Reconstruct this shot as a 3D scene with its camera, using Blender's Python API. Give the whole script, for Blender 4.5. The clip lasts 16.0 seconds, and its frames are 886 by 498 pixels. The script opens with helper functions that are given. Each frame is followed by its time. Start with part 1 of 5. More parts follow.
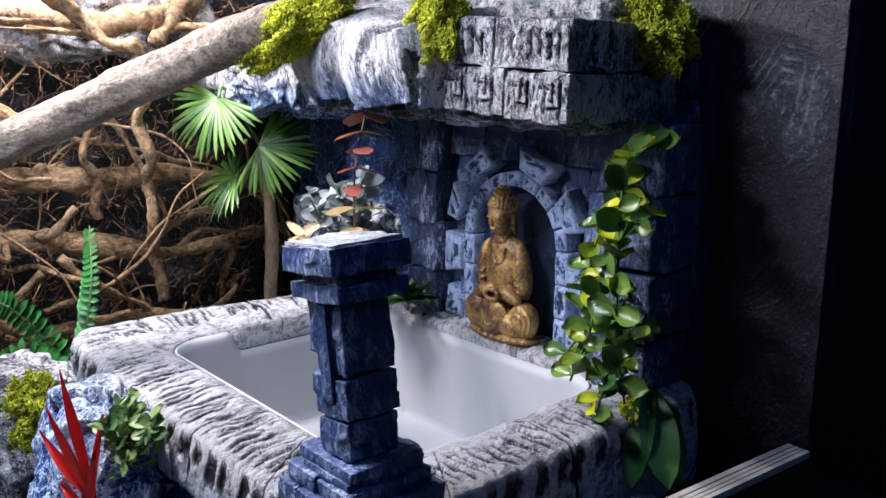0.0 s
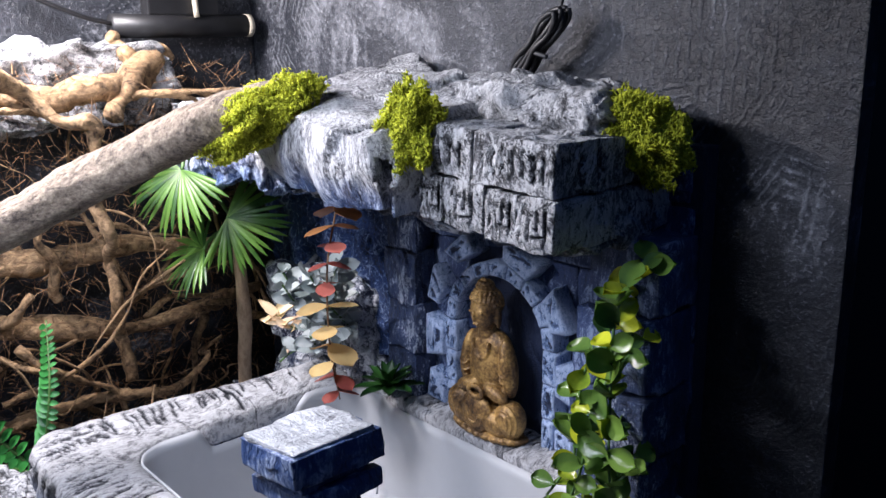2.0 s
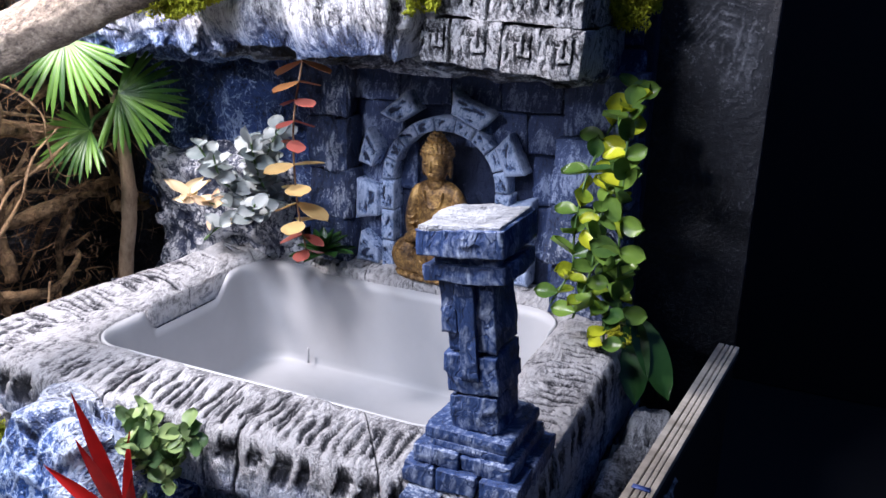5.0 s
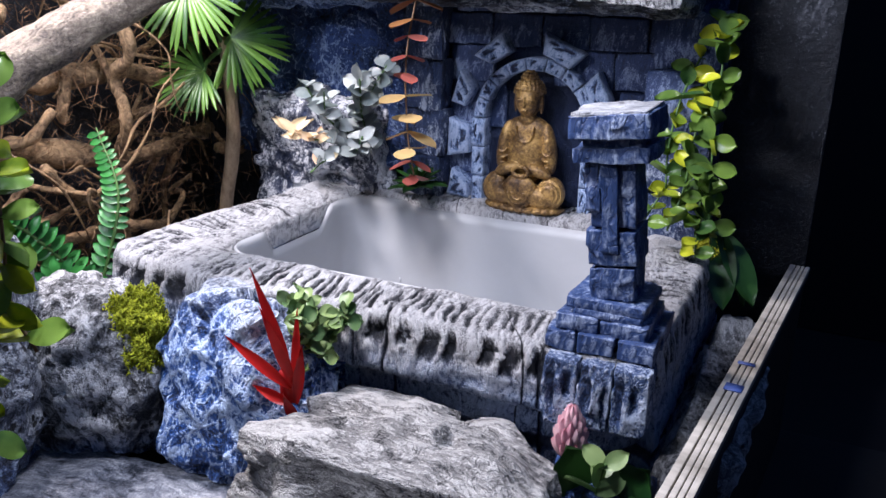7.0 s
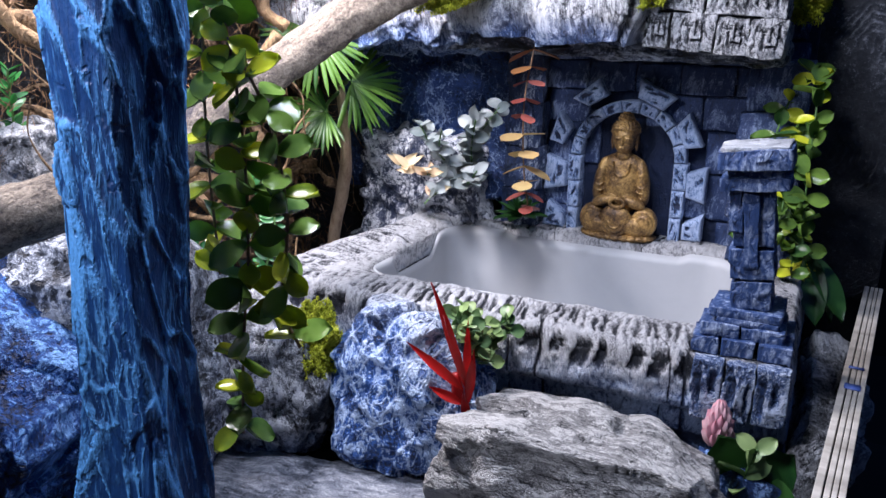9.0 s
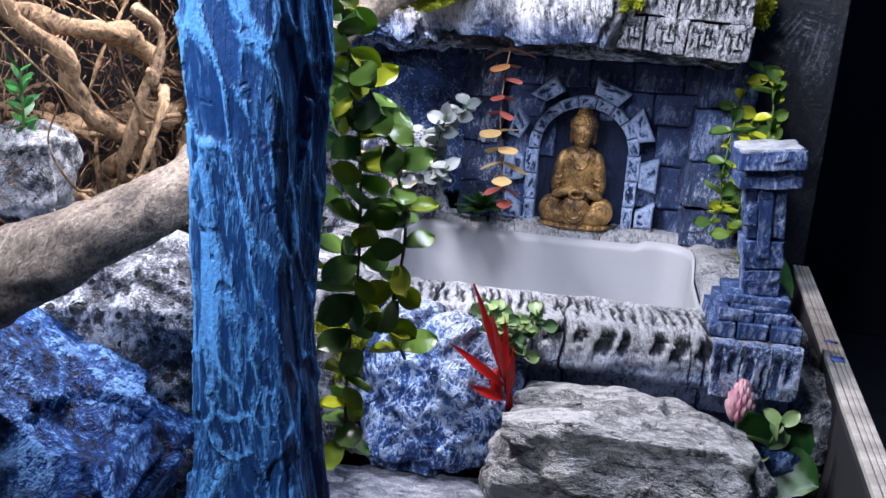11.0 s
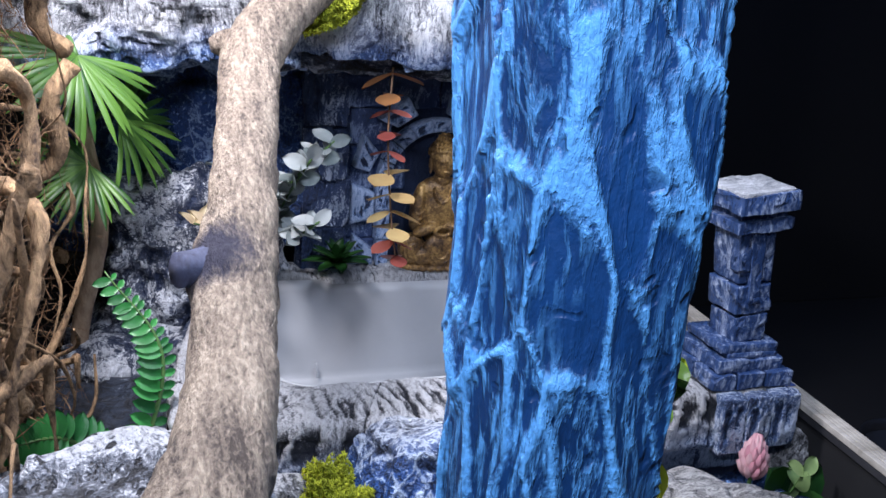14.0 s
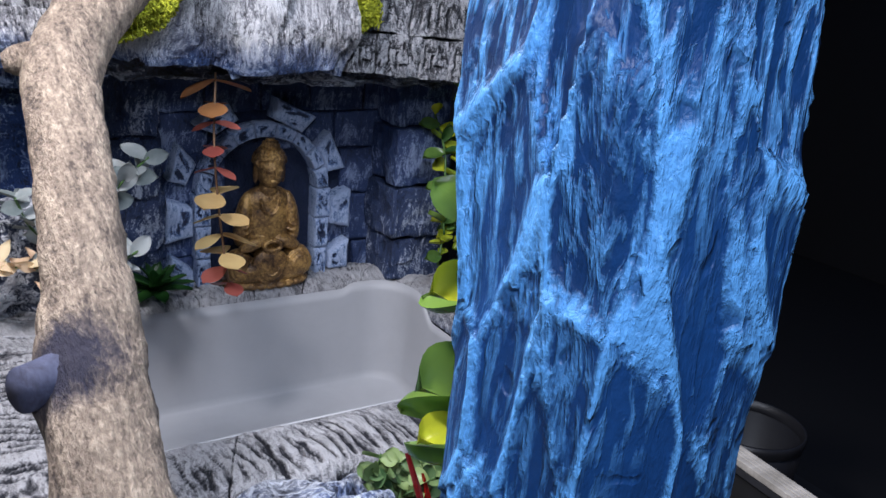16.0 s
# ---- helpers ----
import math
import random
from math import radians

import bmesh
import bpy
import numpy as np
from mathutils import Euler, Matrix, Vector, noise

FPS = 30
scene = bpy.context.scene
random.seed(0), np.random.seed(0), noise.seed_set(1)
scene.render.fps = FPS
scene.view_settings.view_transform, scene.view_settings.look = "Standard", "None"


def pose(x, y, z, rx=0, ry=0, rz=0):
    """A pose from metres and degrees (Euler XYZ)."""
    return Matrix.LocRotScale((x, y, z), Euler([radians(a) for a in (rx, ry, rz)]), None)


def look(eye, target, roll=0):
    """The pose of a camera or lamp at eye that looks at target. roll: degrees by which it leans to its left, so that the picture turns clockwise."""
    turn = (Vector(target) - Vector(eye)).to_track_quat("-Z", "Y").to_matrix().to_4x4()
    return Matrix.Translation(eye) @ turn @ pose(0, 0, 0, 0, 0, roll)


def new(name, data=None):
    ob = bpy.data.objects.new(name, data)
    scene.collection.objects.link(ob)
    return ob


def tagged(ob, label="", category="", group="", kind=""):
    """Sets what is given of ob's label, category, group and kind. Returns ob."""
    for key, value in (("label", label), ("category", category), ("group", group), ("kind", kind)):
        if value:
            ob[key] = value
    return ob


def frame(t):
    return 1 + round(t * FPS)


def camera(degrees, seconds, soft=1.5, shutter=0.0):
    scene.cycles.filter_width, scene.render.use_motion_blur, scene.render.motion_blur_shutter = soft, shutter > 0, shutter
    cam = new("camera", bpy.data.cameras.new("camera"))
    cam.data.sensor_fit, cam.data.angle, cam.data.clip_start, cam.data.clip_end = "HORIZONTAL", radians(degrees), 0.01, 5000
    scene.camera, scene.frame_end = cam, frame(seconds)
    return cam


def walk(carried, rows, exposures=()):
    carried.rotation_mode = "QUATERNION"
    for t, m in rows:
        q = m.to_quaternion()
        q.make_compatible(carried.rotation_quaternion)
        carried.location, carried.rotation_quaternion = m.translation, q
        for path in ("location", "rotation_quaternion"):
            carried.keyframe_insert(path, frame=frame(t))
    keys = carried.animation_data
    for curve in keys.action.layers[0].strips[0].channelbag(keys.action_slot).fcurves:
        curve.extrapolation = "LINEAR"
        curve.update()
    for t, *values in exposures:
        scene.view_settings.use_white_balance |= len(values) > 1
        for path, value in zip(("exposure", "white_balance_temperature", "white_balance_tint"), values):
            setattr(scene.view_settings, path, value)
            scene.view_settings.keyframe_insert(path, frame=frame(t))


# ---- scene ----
cam = camera(55.7, 16.0)
METRES, EYE, TILT, LEAN, TURN = 1.25, 0.42, -12.0, 0.0, 49.0
ROWS = [
    (0.0, 0.0, 0.0, 0.0, 0.0, 0.0, -0.0),
    (0.5, 0.0117, 0.0153, 0.0197, 0.18, -0.32, 0.34),
    (1.0, 0.0144, 0.0243, 0.0447, 0.32, -0.88, 0.63),
    (1.5, 0.0121, 0.0285, 0.0656, 0.41, -1.42, 0.92),
    (2.0, 0.0053, 0.0345, 0.0797, -0.96, -2.17, 1.19),
    (2.5, -0.0278, 0.0377, 0.0881, -6.46, -4.7, 1.02),
    (3.0, -0.0623, 0.0403, 0.0881, -11.96, -7.69, 0.86),
    (5.5, -0.2069, 0.0457, 0.0168, -24.56, -6.86, 4.09),
    (6.0, -0.2286, 0.0501, 0.0059, -24.72, -7.0, 4.04),
    (6.5, -0.2535, 0.0324, -0.0011, -24.54, -6.8, 4.08),
    (7.0, -0.2668, 0.0178, -0.0083, -23.77, -6.99, 3.54),
    (7.5, -0.2865, 0.0018, -0.0065, -22.6, -6.5, 3.49),
    (8.0, -0.3107, -0.0124, -0.011, -21.95, -5.38, 3.5),
    (8.5, -0.3403, 0.0014, -0.0099, -22.65, -4.48, 3.49),
    (9.0, -0.3766, -0.0004, -0.0073, -24.53, -4.37, 3.47),
    (11.5, -0.5123, 0.0873, 0.0289, -42.72, -7.69, 4.68),
    (12.0, -0.5259, 0.131, 0.0493, -49.69, -8.98, 5.06),
    (12.5, -0.5289, 0.1787, 0.0559, -56.23, -9.95, 5.14),
    (13.0, -0.5351, 0.2143, 0.0711, -59.87, -10.67, 5.62),
    (13.5, -0.5227, 0.2618, 0.0701, -63.89, -11.4, 6.16),
    (14.0, -0.5196, 0.2917, 0.0851, -65.49, -11.93, 7.27),
    (14.5, -0.5315, 0.3094, 0.0972, -67.02, -14.15, 8.31),
    (15.0, -0.5192, 0.3289, 0.1132, -71.67, -15.26, 8.57),
    (15.5, -0.5138, 0.3345, 0.1129, -76.0, -15.87, 8.1),
    (16.0, -0.4888, 0.3398, 0.1103, -80.87, -16.08, 7.12),
]
walk(cam, [(t, pose(0, 0, EYE, TILT, LEAN, TURN) @ pose(METRES * x, METRES * y, METRES * z, 90 + pitch, roll, yaw)) for t, x, y, z, yaw, pitch, roll in ROWS],
     ((0.0, 0.18, 6160, 20), (2.0, 0.0, 6160, 19), (5.5, 0.22, 6230, 22), (9.0, -0.03, 5990, 21), (12.5, 0.03, 5930, 20), (14.0, -0.42, 5830, 18), (16.0, -0.86, 6000, 18)))

# ---- light: three LED lamps under the lid, a dark room outside ----
world = bpy.data.worlds.new("dark_room")
scene.world = world
world.use_nodes = True
world.node_tree.nodes["Background"].inputs[0].default_value = (0.18, 0.40, 1.0, 1)
world.node_tree.nodes["Background"].inputs[1].default_value = 0.22


def area_lamp(name, eye, target, power, sx, sy, colour):
    data = bpy.data.lights.new(name, "AREA")
    data.shape, data.size, data.size_y, data.energy, data.color = "RECTANGLE", sx, sy, power, colour
    ob = new(name, data)
    ob.matrix_world = look(eye, target)
    return ob


area_lamp("led_light", (-0.50, 0.085, 0.65), (-0.47, 0.22, 0.15), 2.5, 0.14, 0.07, (0.86, 0.93, 1.0))
area_lamp("led_light", (-0.77, 0.17, 0.66), (-0.74, 0.26, 0.2), 6.1, 0.10, 0.06, (1.0, 0.96, 0.90))
area_lamp("led_light", (-0.80, -0.31, 0.66), (-0.64, -0.06, 0.25), 3.3, 0.10, 0.06, (0.90, 0.95, 1.0))

# ---- materials ----
def nodes_of(name):
    m = bpy.data.materials.new(name)
    m.use_nodes = True
    t = m.node_tree
    return m, t, t.nodes["Principled BSDF"]


def link(t, a, b):
    t.links.new(a, b)


def ramp(t, src, stops):
    r = t.nodes.new("ShaderNodeValToRGB")
    el = r.color_ramp.elements
    while len(el) < len(stops):
        el.new(0.5)
    for e, (p, c) in zip(el, stops):
        e.position = p
        e.color = (c, c, c, 1) if not hasattr(c, "__len__") else (*c, 1)
    link(t, src, r.inputs[0])
    return r.outputs[0]


def noise_tex(t, scale, detail=6.0, rough=0.6, stretch=(1, 1, 1), kind="FBM", distortion=0.0, coord="Object"):
    tc = t.nodes.new("ShaderNodeTexCoord")
    mp = t.nodes.new("ShaderNodeMapping")
    mp.inputs["Scale"].default_value = stretch
    link(t, tc.outputs[coord], mp.inputs[0])
    n = t.nodes.new("ShaderNodeTexNoise")
    n.noise_type = kind
    n.inputs["Scale"].default_value = scale
    n.inputs["Detail"].default_value = detail
    n.inputs["Roughness"].default_value = rough
    n.inputs["Distortion"].default_value = distortion
    link(t, mp.outputs[0], n.inputs["Vector"])
    return n.outputs[0]


def maths(t, op, a, b=0.0, c=None):
    m = t.nodes.new("ShaderNodeMath")
    m.operation = op
    for i, v in enumerate((a, b) if c is None else (a, b, c)):
        if isinstance(v, (int, float)):
            m.inputs[i].default_value = v
        else:
            link(t, v, m.inputs[i])
    return m.outputs[0]


def mix_col(t, fac, a, b):
    m = t.nodes.new("ShaderNodeMix")
    m.data_type = "RGBA"
    for i, v in ((0, fac), (6, a), (7, b)):
        if isinstance(v, (int, float)):
            m.inputs[i].default_value = v
        elif isinstance(v, tuple):
            m.inputs[i].default_value = (*v, 1)
        else:
            link(t, v, m.inputs[i])
    return m.outputs[2]


def bump(t, p, height, strength, distance):
    b = t.nodes.new("ShaderNodeBump")
    b.inputs["Strength"].default_value = strength
    b.inputs["Distance"].default_value = distance
    link(t, height, b.inputs["Height"])
    link(t, b.outputs[0], p.inputs["Normal"])


def raised_attr(t):
    a = t.nodes.new("ShaderNodeAttribute")
    a.attribute_name = "raised"
    return a.outputs["Fac"]


def stretched(t, v, lo, hi):
    m = t.nodes.new("ShaderNodeMapRange")
    m.inputs["From Min"].default_value, m.inputs["From Max"].default_value = lo, hi
    link(t, v, m.inputs["Value"])
    return m.outputs[0]


def wandering(t, amount, scale=14):
    """Object coordinates bent by a slow noise, so that brush strokes and cuts change direction."""
    tc = t.nodes.new("ShaderNodeTexCoord")
    n = t.nodes.new("ShaderNodeTexNoise")
    n.inputs["Scale"].default_value = scale
    n.inputs["Detail"].default_value = 2
    link(t, tc.outputs["Object"], n.inputs["Vector"])
    k = t.nodes.new("ShaderNodeVectorMath")
    k.operation = "MULTIPLY_ADD"
    link(t, n.outputs["Color"], k.inputs[0])
    k.inputs[1].default_value = (amount, amount, amount)
    link(t, tc.outputs["Object"], k.inputs[2])
    return k.outputs[0]


def grain_tex(t, vec, scale, stretch=(1, 1, 1), detail=4.0, rough=0.6, turn=(0, 0, 0), lo=0.3, hi=0.7):
    """Noise over the given coordinates, drawn out along the axes whose stretch is small."""
    mp = t.nodes.new("ShaderNodeMapping")
    mp.inputs["Scale"].default_value = stretch
    mp.inputs["Rotation"].default_value = turn
    link(t, vec, mp.inputs[0])
    n = t.nodes.new("ShaderNodeTexNoise")
    n.inputs["Scale"].default_value = scale
    n.inputs["Detail"].default_value = detail
    n.inputs["Roughness"].default_value = rough
    n.inputs["Distortion"].default_value = 0.25
    link(t, mp.outputs[0], n.inputs["Vector"])
    return stretched(t, n.outputs[0], lo, hi)


def lines(t, v, width):
    """Thin lines where a noise passes its middle."""
    return stretched(t, maths(t, "ABSOLUTE", maths(t, "SUBTRACT", v, 0.5)), width, 0.0)


def webbing(t, vec, scale, width, stretch=(1, 1, 1)):
    """A net of raised seams between flat cells."""
    mp = t.nodes.new("ShaderNodeMapping")
    mp.inputs["Scale"].default_value = stretch
    link(t, vec, mp.inputs[0])
    v = t.nodes.new("ShaderNodeTexVoronoi")
    v.feature = "DISTANCE_TO_EDGE"
    v.inputs["Scale"].default_value = scale
    link(t, mp.outputs[0], v.inputs["Vector"])
    return stretched(t, v.outputs["Distance"], width, 0.0)


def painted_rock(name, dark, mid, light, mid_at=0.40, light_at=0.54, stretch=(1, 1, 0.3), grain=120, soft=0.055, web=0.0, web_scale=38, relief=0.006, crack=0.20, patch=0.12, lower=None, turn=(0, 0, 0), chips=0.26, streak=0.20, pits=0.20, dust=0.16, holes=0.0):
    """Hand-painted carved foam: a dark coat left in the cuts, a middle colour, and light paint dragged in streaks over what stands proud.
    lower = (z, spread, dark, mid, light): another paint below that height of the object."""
    m, t, p = nodes_of(name)
    vec = wandering(t, 0.030)
    big = stretched(t, noise_tex(t, 13, 3, 0.5), 0.3, 0.7)
    wide = tuple(k ** 0.45 for k in stretch)
    a = grain_tex(t, vec, grain * 0.55, wide, 6, 0.66, turn)
    b = grain_tex(t, vec, grain * 2.4, stretch, 4, 0.62, turn)
    c = grain_tex(t, vec, grain * 6.0, (1, 1, 1), 3, 0.6)
    where = grain_tex(t, vec, grain * 0.15, (1, 1, 1), 2, 0.5, (0, 0, 0), 0.42, 0.60)
    cuts = maths(t, "MULTIPLY", lines(t, grain_tex(t, vec, grain * 0.26, wide, 5, 0.60, turn), 0.050), where)
    cuts = maths(t, "MAXIMUM", cuts, maths(t, "MULTIPLY", lines(t, grain_tex(t, vec, grain * 0.80, wide, 3, 0.55, turn), 0.075), 0.6))
    h = maths(t, "MULTIPLY_ADD", a, chips, maths(t, "MULTIPLY_ADD", b, streak, maths(t, "MULTIPLY_ADD", c, dust, maths(t, "MULTIPLY_ADD", raised_attr(t), 0.42, 0.08 - dust * 0.5))))
    h = maths(t, "SUBTRACT", h, maths(t, "MULTIPLY", cuts, crack))
    if pits:
        spots = grain_tex(t, vec, grain * 1.15, wide, 3, 0.55, turn, 0.60, 0.68)
        h = maths(t, "SUBTRACT", h, maths(t, "MULTIPLY", maths(t, "MULTIPLY", spots, maths(t, "MULTIPLY_ADD", where, 0.7, 0.3)), pits))
    if holes:
        for scale, part_of in ((150, 0.55), (70, 0.72)):
            v = t.nodes.new("ShaderNodeTexVoronoi")
            v.inputs["Scale"].default_value = scale
            link(t, vec, v.inputs["Vector"])
            lot = t.nodes.new("ShaderNodeSeparateColor")
            link(t, v.outputs["Color"], lot.inputs[0])
            hole = maths(t, "MULTIPLY", stretched(t, maths(t, "MULTIPLY_ADD", c, 0.12, v.outputs["Distance"]), 0.42, 0.30), maths(t, "GREATER_THAN", lot.outputs[0], part_of))
            h = maths(t, "SUBTRACT", h, maths(t, "MULTIPLY", hole, holes))
    if web:
        net = maths(t, "MAXIMUM", webbing(t, vec, web_scale, 0.10, stretch), maths(t, "MULTIPLY", webbing(t, vec, web_scale * 3.0, 0.13, stretch), maths(t, "MULTIPLY_ADD", where, 0.55, 0.35)))
        h = maths(t, "MULTIPLY_ADD", maths(t, "MULTIPLY", net, maths(t, "MULTIPLY_ADD", b, 0.6, 0.55)), web, h)
    lit = maths(t, "MULTIPLY_ADD", big, patch, maths(t, "SUBTRACT", h, patch * 0.5))
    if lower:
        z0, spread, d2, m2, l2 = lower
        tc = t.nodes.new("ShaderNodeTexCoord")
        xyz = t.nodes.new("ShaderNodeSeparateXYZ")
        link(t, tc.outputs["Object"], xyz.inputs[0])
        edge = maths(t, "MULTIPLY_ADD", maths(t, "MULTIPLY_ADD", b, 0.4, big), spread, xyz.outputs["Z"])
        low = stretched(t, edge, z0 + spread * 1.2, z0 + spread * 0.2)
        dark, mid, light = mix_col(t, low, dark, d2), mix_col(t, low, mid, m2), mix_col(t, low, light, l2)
    col = mix_col(t, ramp(t, lit, [(mid_at - 0.07, 0.0), (mid_at + 0.06, 1.0)]), dark, mid)
    f2 = ramp(t, lit, [(light_at - soft, 0.0), (light_at + soft, 1.0)])
    f2 = maths(t, "MULTIPLY", f2, maths(t, "MULTIPLY_ADD", b, 0.55, maths(t, "MULTIPLY_ADD", c, 0.25, 0.25)))
    col = mix_col(t, f2, col, light)
    link(t, col, p.inputs["Base Color"])
    p.inputs["Roughness"].default_value = 0.52
    bump(t, p, h, 1.0, relief)
    return m


def column_coat(name):
    """Deep blue coat; bright blue paint dragged over the raised drips and, in patches, down the scratched facets."""
    m, t, p = nodes_of(name)
    vec = wandering(t, 0.012, 20)
    seam = raised_attr(t)
    wash = grain_tex(t, vec, 30, (1, 1, 0.4), 5, 0.6)
    dash = grain_tex(t, vec, 400, (1, 1, 0.14), 4, 0.62, (0, 0, 0), 0.47, 0.60)
    fine = grain_tex(t, vec, 700, (1, 1, 0.5), 3, 0.6)
    patch = grain_tex(t, vec, 30, (1, 1, 0.35), 3, 0.55, (0.25, 0.2, 0), 0.38, 0.58)
    nicks = grain_tex(t, vec, 120, (1, 1, 0.6), 2, 0.5, (0, 0, 0), 0.64, 0.70)
    ridge_paint = maths(t, "MULTIPLY", ramp(t, maths(t, "MULTIPLY_ADD", fine, 0.25, maths(t, "MULTIPLY_ADD", dash, 0.15, seam)), [(0.52, 0.0), (0.92, 1.0)]), maths(t, "MULTIPLY_ADD", fine, 0.40, 0.62))
    drag = maths(t, "MULTIPLY", maths(t, "MULTIPLY", dash, patch), maths(t, "MULTIPLY_ADD", fine, 0.6, 0.45))
    f = maths(t, "MAXIMUM", ridge_paint, drag)
    f = maths(t, "MULTIPLY", f, maths(t, "SUBTRACT", 1.0, maths(t, "MULTIPLY", nicks, 0.8)))
    col = mix_col(t, maths(t, "MULTIPLY_ADD", fine, 0.25, maths(t, "MULTIPLY", wash, 0.85)), (0.003, 0.018, 0.062), (0.010, 0.066, 0.235))
    col = mix_col(t, f, col, (0.15, 0.48, 1.0))
    link(t, col, p.inputs["Base Color"])
    p.inputs["Roughness"].default_value = 0.48
    bump(t, p, maths(t, "MULTIPLY_ADD", f, 0.5, maths(t, "MULTIPLY_ADD", fine, 0.14, maths(t, "MULTIPLY_ADD", dash, 0.18, maths(t, "MULTIPLY", nicks, -0.5)))), 1.0, 0.0011)
    return m


def plaster(name):
    """Grey plaster coat: broad clouds, curved trowel arcs and specks of a paler coat."""
    m, t, p = nodes_of(name)
    broad = stretched(t, noise_tex(t, 11, 5, 0.6, distortion=1.0), 0.3, 0.7)
    fine = stretched(t, noise_tex(t, 160, 6, 0.7), 0.3, 0.7)
    where = stretched(t, noise_tex(t, 14, 2, 0.5), 0.46, 0.60)
    arcs = None
    for at, scale in (((-0.30, 0.53, 0.30), 42), ((-0.62, 0.53, 0.66), 55), ((-0.885, 0.10, 0.50), 48)):
        tc = t.nodes.new("ShaderNodeTexCoord")
        mp = t.nodes.new("ShaderNodeMapping")
        mp.inputs["Location"].default_value = tuple(-c for c in at)
        link(t, tc.outputs["Object"], mp.inputs[0])
        w = t.nodes.new("ShaderNodeTexWave")
        w.wave_type, w.rings_direction = "RINGS", "SPHERICAL"
        w.inputs["Scale"].default_value = scale
        w.inputs["Distortion"].default_value = 2.5
        w.inputs["Detail"].default_value = 3
        w.inputs["Detail Scale"].default_value = 2.4
        link(t, mp.outputs[0], w.inputs["Vector"])
        a = stretched(t, w.outputs["Fac"], 0.55, 1.0)
        arcs = a if arcs is None else mix_col(t, stretched(t, noise_tex(t, 7 + scale * 0.1, 2, 0.5), 0.47, 0.53), arcs, a)
    arcs = maths(t, "MULTIPLY", arcs, where)
    dots = stretched(t, noise_tex(t, 420, 2, 0.5), 0.58, 0.68)
    f = maths(t, "MULTIPLY_ADD", arcs, 0.13, maths(t, "MULTIPLY_ADD", fine, 0.22, maths(t, "MULTIPLY_ADD", dots, 0.14, maths(t, "MULTIPLY", broad, 0.44))))
    # the colour grows paler towards one point high on the end wall
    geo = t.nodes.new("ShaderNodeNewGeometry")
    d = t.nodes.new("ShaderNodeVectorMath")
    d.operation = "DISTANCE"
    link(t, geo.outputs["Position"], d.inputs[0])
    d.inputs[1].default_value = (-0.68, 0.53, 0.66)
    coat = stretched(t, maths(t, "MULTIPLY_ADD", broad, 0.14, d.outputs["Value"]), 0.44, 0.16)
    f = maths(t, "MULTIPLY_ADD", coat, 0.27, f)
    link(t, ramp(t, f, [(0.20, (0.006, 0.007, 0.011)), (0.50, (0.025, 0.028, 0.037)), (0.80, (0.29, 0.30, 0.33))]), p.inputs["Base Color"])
    p.inputs["Roughness"].default_value = 0.40
    bump(t, p, maths(t, "MULTIPLY_ADD", dots, 0.5, maths(t, "MULTIPLY_ADD", fine, 0.8, maths(t, "MULTIPLY", arcs, 0.5))), 0.7, 0.0014)
    return m


def stained_bark(name, place, reach):
    """Pale bark with fine lengthwise grain, and a dark violet stain round one cut twig."""
    m, t, p = nodes_of(name)
    flecks = stretched(t, noise_tex(t, 620, 5, 0.70, (1, 0.45, 0.6), distortion=0.2), 0.3, 0.7)
    ridges = stretched(t, noise_tex(t, 210, 5, 0.62, (1, 0.14, 0.35), distortion=0.5), 0.3, 0.7)
    n = maths(t, "MULTIPLY_ADD", flecks, 0.55, maths(t, "MULTIPLY", ridges, 0.45))
    n2 = stretched(t, noise_tex(t, 26, 4, 0.6, distortion=0.6), 0.3, 0.7)
    f = maths(t, "MULTIPLY_ADD", n, 0.78, maths(t, "MULTIPLY", n2, 0.22))
    col = ramp(t, f, [(0.28, (0.070, 0.052, 0.042)), (0.42, (0.190, 0.148, 0.114)), (0.57, (0.30, 0.240, 0.182)), (0.76, (0.48, 0.395, 0.305))])
    geo = t.nodes.new("ShaderNodeNewGeometry")
    d = t.nodes.new("ShaderNodeVectorMath")
    d.operation = "DISTANCE"
    link(t, geo.outputs["Position"], d.inputs[0])
    d.inputs[1].default_value = place
    wobble = maths(t, "MULTIPLY_ADD", n, 0.010, d.outputs["Value"])
    stain = stretched(t, wobble, reach, reach * 0.55)
    link(t, mix_col(t, maths(t, "MULTIPLY", stain, 0.96), col, (0.009, 0.010, 0.034)), p.inputs["Base Color"])
    p.inputs["Roughness"].default_value = 0.75
    bump(t, p, n, 1.0, 0.0032)
    return m


def mottled(name, a, b, scale, rough=0.6, stretch=(1, 1, 1), bumps=0.4, dist=0.001, lo=0.35, hi=0.65, metal=0.0):
    m, t, p = nodes_of(name)
    n = noise_tex(t, scale, 8, 0.65, stretch, distortion=0.3)
    n2 = noise_tex(t, scale * 0.17, 4, 0.6, stretch)
    f = maths(t, "MULTIPLY_ADD", n, 0.6, maths(t, "MULTIPLY", n2, 0.4))
    link(t, ramp(t, f, [(lo, a), (hi, b)]), p.inputs["Base Color"])
    p.inputs["Roughness"].default_value = rough
    p.inputs["Metallic"].default_value = metal
    if bumps:
        bump(t, p, n, bumps, dist)
    return m


